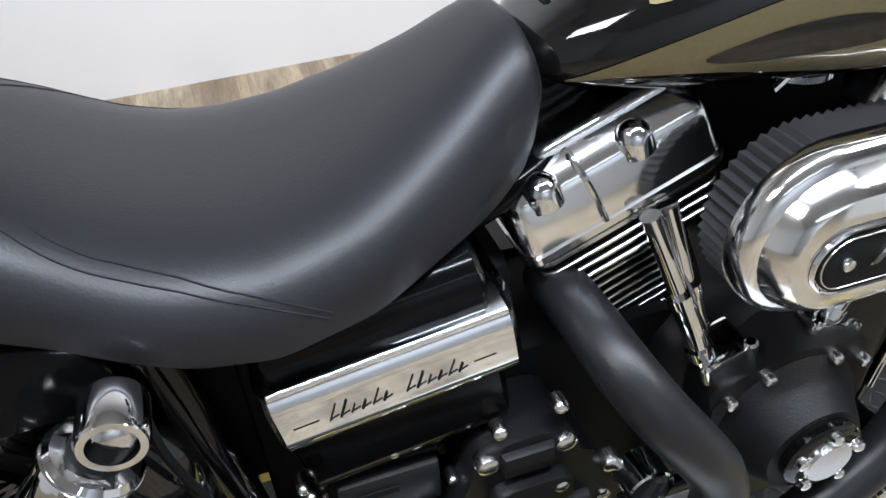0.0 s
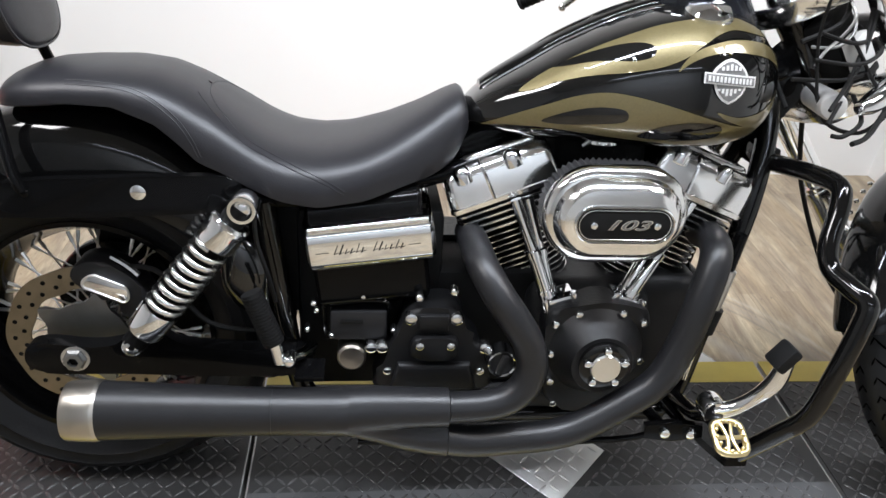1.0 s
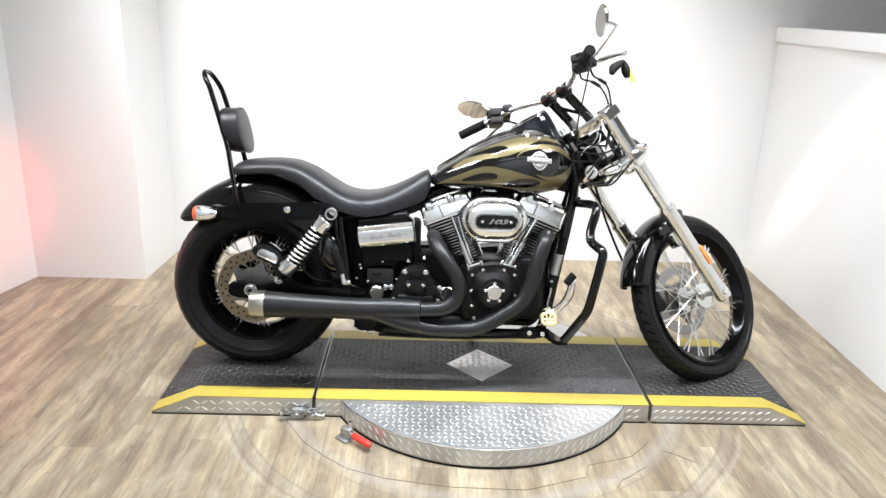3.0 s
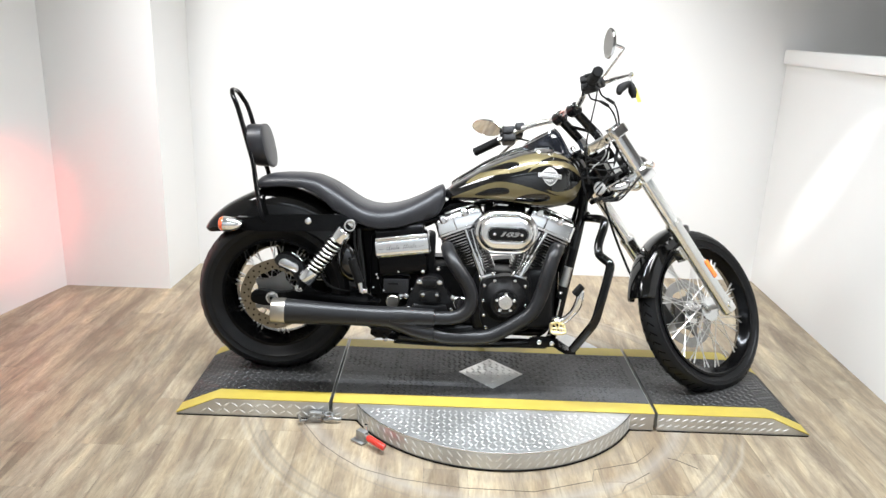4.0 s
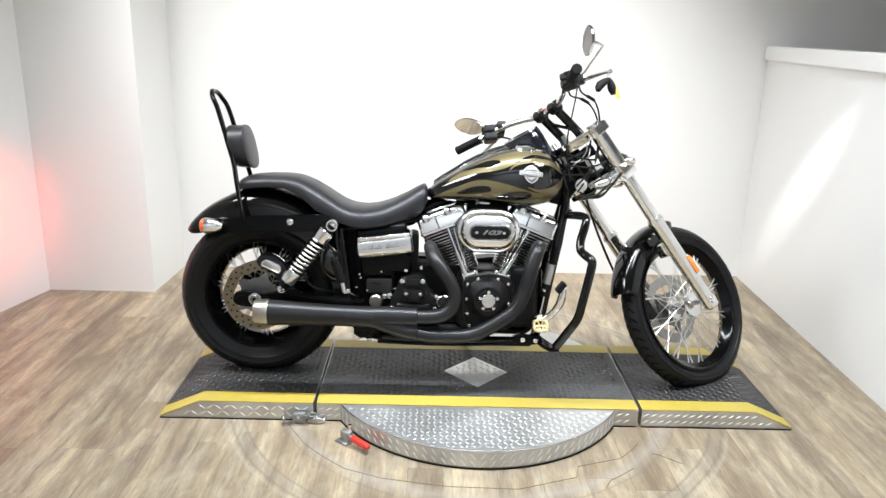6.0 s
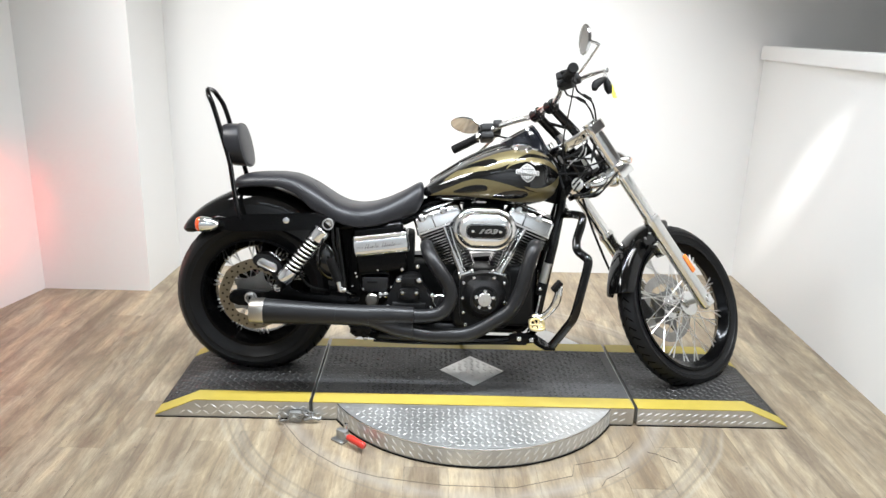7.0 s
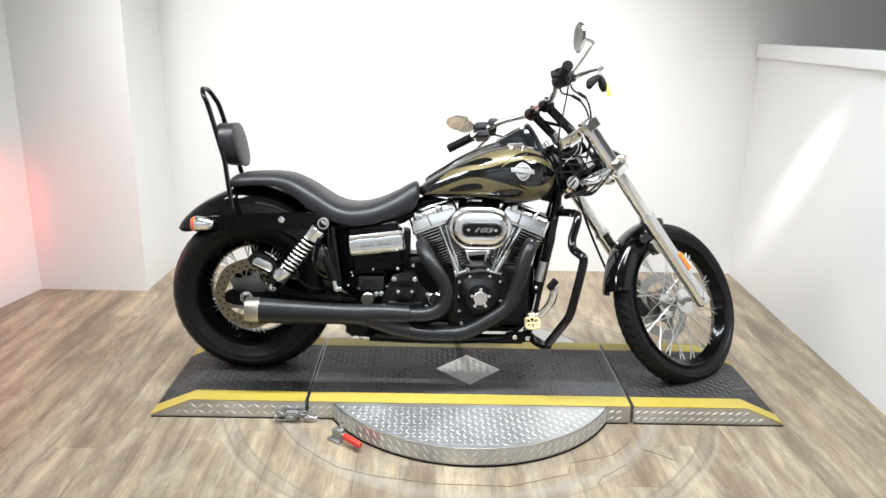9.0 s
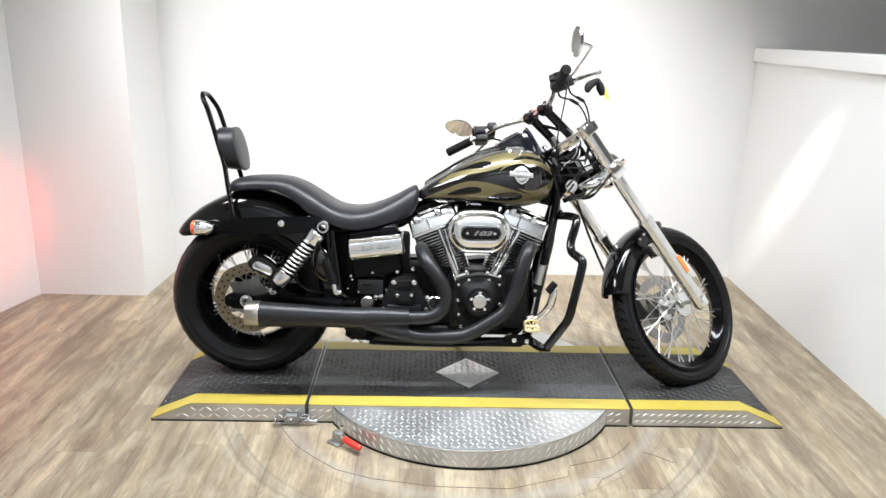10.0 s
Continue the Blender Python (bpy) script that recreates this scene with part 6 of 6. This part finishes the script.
for k in range(9):
    c = Vector((-0.715 + k * 0.0155, -0.400 + rnd.uniform(-0.012, 0.012), 0.012 + rnd.uniform(0, 0.022)))
    t = pose(*c, rnd.uniform(0, 180), rnd.uniform(0, 60), rnd.uniform(0, 180))
    ring = [t @ Vector((0.016 * math.cos(a), 0.009 * math.sin(a), 0)) for a in [2 * math.pi * i / 12 for i in range(12)]]
    part("chain_link", tube([tuple(p) for p in ring], 0.0032, 6, 1, True), GALV, latch2)
part("hook", tube([(-0.62, -0.40, 0.012), (-0.59, -0.402, 0.020), (-0.565, -0.398, 0.014), (-0.560, -0.39, 0.020)], 0.006, 8, 4), GALV, latch2)
part("latch_block", box((-0.655, -0.392, 0.022), (0.045, 0.024, 0.040), 0.005), GALV, latch2)

# ---- floor planks ----
def plank_material():
    m = bpy.data.materials.new("vinyl_plank")
    m.use_nodes = True
    nt = m.node_tree
    N, L = nt.nodes, nt.links
    b = N["Principled BSDF"]
    geo, info = N.new("ShaderNodeNewGeometry"), N.new("ShaderNodeObjectInfo")
    sep = N.new("ShaderNodeSeparateXYZ")
    L.new(geo.outputs["Position"], sep.inputs[0])

    def math_node(op, a, bb):
        n = N.new("ShaderNodeMath")
        n.operation = op
        for i, v in enumerate((a, bb)):
            if isinstance(v, (int, float)):
                n.inputs[i].default_value = v
            else:
                L.new(v, n.inputs[i])
        return n.outputs[0]

    def ramp(fac, stops):
        r = N.new("ShaderNodeValToRGB")
        el = r.color_ramp.elements
        while len(el) < len(stops):
            el.new(0.5)
        for e, (p, c) in zip(el, stops):
            e.position, e.color = p, (*c, 1)
        L.new(fac, r.inputs[0])
        return r.outputs[0]

    def mix(f, a, c, mode="MIX"):
        n = N.new("ShaderNodeMix")
        n.data_type, n.blend_type = "RGBA", mode
        for key, v in (("Factor", f), ("A", a), ("B", c)):
            if isinstance(v, tuple):
                n.inputs[key].default_value = (*v, 1)
            elif isinstance(v, (int, float)):
                n.inputs[key].default_value = v
            else:
                L.new(v, n.inputs[key])
        return n.outputs["Result"]

    # each plank shifts the pattern along itself
    shift = math_node("MULTIPLY", info.outputs["Random"], 37.0)
    comb = N.new("ShaderNodeCombineXYZ")
    L.new(math_node("MULTIPLY", sep.outputs["X"], 13.0), comb.inputs[0])
    L.new(math_node("ADD", math_node("MULTIPLY", sep.outputs["Y"], 1.5), shift), comb.inputs[1])
    L.new(shift, comb.inputs[2])

    def noise_tex(scale, detail, rough=0.6, dist=0.0, vec=None):
        n = N.new("ShaderNodeTexNoise")
        n.inputs["Scale"].default_value, n.inputs["Detail"].default_value = scale, detail
        n.inputs["Roughness"].default_value, n.inputs["Distortion"].default_value = rough, dist
        L.new(vec or comb.outputs[0], n.inputs["Vector"])
        return n.outputs["Fac"]

    # printed strips, three to a plank, each broken into short lengths
    def white(w, v=None):
        n = N.new("ShaderNodeTexWhiteNoise")
        n.noise_dimensions = "2D"
        cv = N.new("ShaderNodeCombineXYZ")
        L.new(w, cv.inputs[0])
        if v is not None:
            L.new(v, cv.inputs[1])
        L.new(cv.outputs[0], n.inputs["Vector"])
        return n.outputs["Value"]
    lane = math_node("FLOOR", math_node("DIVIDE", math_node("ADD", sep.outputs["X"], 10.0), 0.0507), 0)
    step = math_node("FLOOR", math_node("ADD", math_node("DIVIDE", sep.outputs["Y"], 0.64), math_node("MULTIPLY", white(lane), 9.0)), 0)
    grain = noise_tex(0.62, 3, 0.55, 0.4)
    pick = math_node("ADD", math_node("ADD", math_node("MULTIPLY", white(lane, step), 0.20), math_node("MULTIPLY", info.outputs["Random"], 0.18)), math_node("MULTIPLY", grain, 0.78))
    tone = ramp(pick, [(0.28, (0.235, 0.182, 0.124)), (0.45, (0.320, 0.262, 0.186)), (0.62, (0.390, 0.329, 0.241)), (0.86, (0.470, 0.412, 0.314))])
    streak = ramp(noise_tex(1.3, 6, 0.65, 0.6), [(0.28, (0.40, 0.36, 0.33)), (0.44, (0.88, 0.86, 0.83)), (0.70, (1.36, 1.31, 1.18))])
    col = mix(1.0, tone, streak, "MULTIPLY")
    fine = ramp(noise_tex(9.0, 5, 0.7, 0.2), [(0.35, (0.70, 0.67, 0.63)), (0.6, (1.09, 1.08, 1.06))])
    col = mix(0.7, col, mix(1.0, col, fine, "MULTIPLY"))
    # long brown stains across planks, small dark pits
    cs = N.new("ShaderNodeCombineXYZ")
    L.new(math_node("MULTIPLY", sep.outputs["X"], 5.5), cs.inputs[0])
    L.new(math_node("MULTIPLY", sep.outputs["Y"], 1.7), cs.inputs[1])
    stain = ramp(noise_tex(1.5, 7, 0.68, 0.8, cs.outputs[0]), [(0.45, (0, 0, 0)), (0.66, (1, 1, 1))])
    col = mix(math_node("MULTIPLY", stain, 0.72), col, (0.178, 0.131, 0.090))
    pale = ramp(noise_tex(2.1, 6, 0.65, 0.5, cs.outputs[0]), [(0.55, (0, 0, 0)), (0.74, (1, 1, 1))])
    col = mix(math_node("MULTIPLY", pale, 0.40), col, (0.52, 0.46, 0.345))
    cp = N.new("ShaderNodeCombineXYZ")
    L.new(math_node("MULTIPLY", sep.outputs["X"], 2.2), cp.inputs[0])
    L.new(sep.outputs["Y"], cp.inputs[1])
    pits = ramp(noise_tex(26.0, 3, 0.6, 0.4, cp.outputs[0]), [(0.67, (0, 0, 0)), (0.72, (1, 1, 1))])
    col = mix(math_node("MULTIPLY", pits, 0.6), col, (0.12, 0.09, 0.065))
    knots = ramp(noise_tex(0.8, 3, 0.5, 1.2), [(0.66, (0, 0, 0)), (0.76, (1, 1, 1))])
    col = mix(math_node("MULTIPLY", knots, 0.45), col, (0.20, 0.155, 0.105))
    # scuffed rings worn by the turning platform
    dx, dy = math_node("SUBTRACT", sep.outputs["X"], CX), math_node("SUBTRACT", sep.outputs["Y"], CY)
    r = math_node("SQRT", math_node("ADD", math_node("MULTIPLY", dx, dx), math_node("MULTIPLY", dy, dy)), 0)
    wob = noise_tex(5.0, 4, 0.6, 0, geo.outputs["Position"])
    rr = math_node("ADD", r, math_node("MULTIPLY", math_node("SUBTRACT", wob, 0.5), 0.018))
    patch = ramp(noise_tex(3.2, 5, 0.7, 0, geo.outputs["Position"]), [(0.25, (0, 0, 0)), (0.5, (1, 1, 1))])
    for r0, wd, amt, c in ((0.985, 0.009, 0.6, (0.17, 0.15, 0.125)), (0.940, 0.009, 0.6, (0.17, 0.15, 0.125)), (0.962, 0.022, 0.5, (0.27, 0.24, 0.20)), (1.005, 0.012, 0.35, (0.46, 0.43, 0.37)), (0.765, 0.045, 0.45, (0.40, 0.37, 0.33)), (0.812, 0.007, 0.5, (0.18, 0.16, 0.135)), (0.64, 0.03, 0.3, (0.24, 0.21, 0.17))):
        d = math_node("ABSOLUTE", math_node("SUBTRACT", rr, r0), 0)
        f = math_node("MAXIMUM", math_node("SUBTRACT", 1.0, math_node("DIVIDE", d, wd)), 0.0)
        col = mix(math_node("MULTIPLY", math_node("MULTIPLY", f, patch), amt), col, c)
    L.new(col, b.inputs["Base Color"])
    rough = N.new("ShaderNodeMapRange")
    rough.inputs["To Min"].default_value, rough.inputs["To Max"].default_value = 0.30, 0.52
    L.new(noise_tex(2.0, 4), rough.inputs["Value"])
    L.new(rough.outputs[0], b.inputs["Roughness"])
    bp = N.new("ShaderNodeBump")
    bp.inputs["Strength"].default_value, bp.inputs["Distance"].default_value = 0.25, 0.001
    L.new(noise_tex(12.0, 5), bp.inputs["Height"])
    L.new(bp.outputs["Normal"], b.inputs["Normal"])
    return m


PLANK = plank_material()
SUBFLOOR = material("dark_plank_joint", (0.15, 0.12, 0.09), 0.8, vary=0.2, vary_scale=20)
floor = tagged(mesh_object("floor", box((0.35, -1.35, -0.056), (8.2, 6.2, 0.104), 0), SUBFLOOR), "light beige-brown wood-look plank floor with scuffed rings", "floor", kind="structure")
PW, PL = 0.152, 1.22
bm = box((0, 0, -0.002), (PW - 0.0007, PL - 0.0007, 0.004), 0.0)
plank_mesh = None
rnd = random.Random(11)
rest = bmesh.new()
x = -3.2
while x < 4.25:
    y = -4.15 - rnd.uniform(0, PL)
    while y < 1.5:
        near = -2.75 < x < 2.0 and y + PL > -2.3
        c = (x, y + PL / 2)
        if near and y + PL > 1.56:
            ln = 1.56 - y
            ob = part("plank", box((0, 0, -0.002), (PW - 0.0007, ln - 0.0007, 0.004), 0.0), PLANK, floor)
            ob.location = (x, y + ln / 2, 0)
        elif near:
            if plank_mesh is None:
                ob = part("plank", bm, PLANK, floor)
                plank_mesh = ob.data
            else:
                ob = new("plank", plank_mesh)
                ob.parent = floor
            ob.location = (c[0], c[1], 0)
        else:
            q = [rest.verts.new((min(4.2, c[0] + sx * (PW - 0.0012) / 2), max(-4.2, min(1.55, c[1] + sy * (PL - 0.0012) / 2)), 0)) for sx, sy in ((-1, -1), (1, -1), (1, 1), (-1, 1))]
            rest.faces.new(q)
        y += PL
    x += PW
tagged(part("planks_beyond", rest, PLANK, floor), kind="stuff")

# cut lines of the patched floor round the turntable, and a crack
cuts = (((-0.695, -0.41), (-0.612, -0.544), (-0.536, -0.622), (-0.451, -0.694), (-0.324, -0.745), (-0.189, -0.771), (-0.10, -0.786), (0.134, -0.794), (0.340, -0.72), (0.358, -0.654), (0.518, -0.599), (0.585, -0.531), (0.607, -0.498)),
        ((0.642, -0.562), (0.668, -0.572), (0.732, -0.625)), ((0.430, -0.775), (0.452, -0.735), (0.486, -0.712), (0.55, -0.66)))
CUT = material("grimy_floor_joint", (0.16, 0.135, 0.105), 0.8, vary=0.4, vary_scale=30)
for line in cuts:
    part("floor_cut", tube([(x, y, 0.0004) for x, y in line], 0.0013, 6, 1), CUT, floor, "dark cut line in the floor")
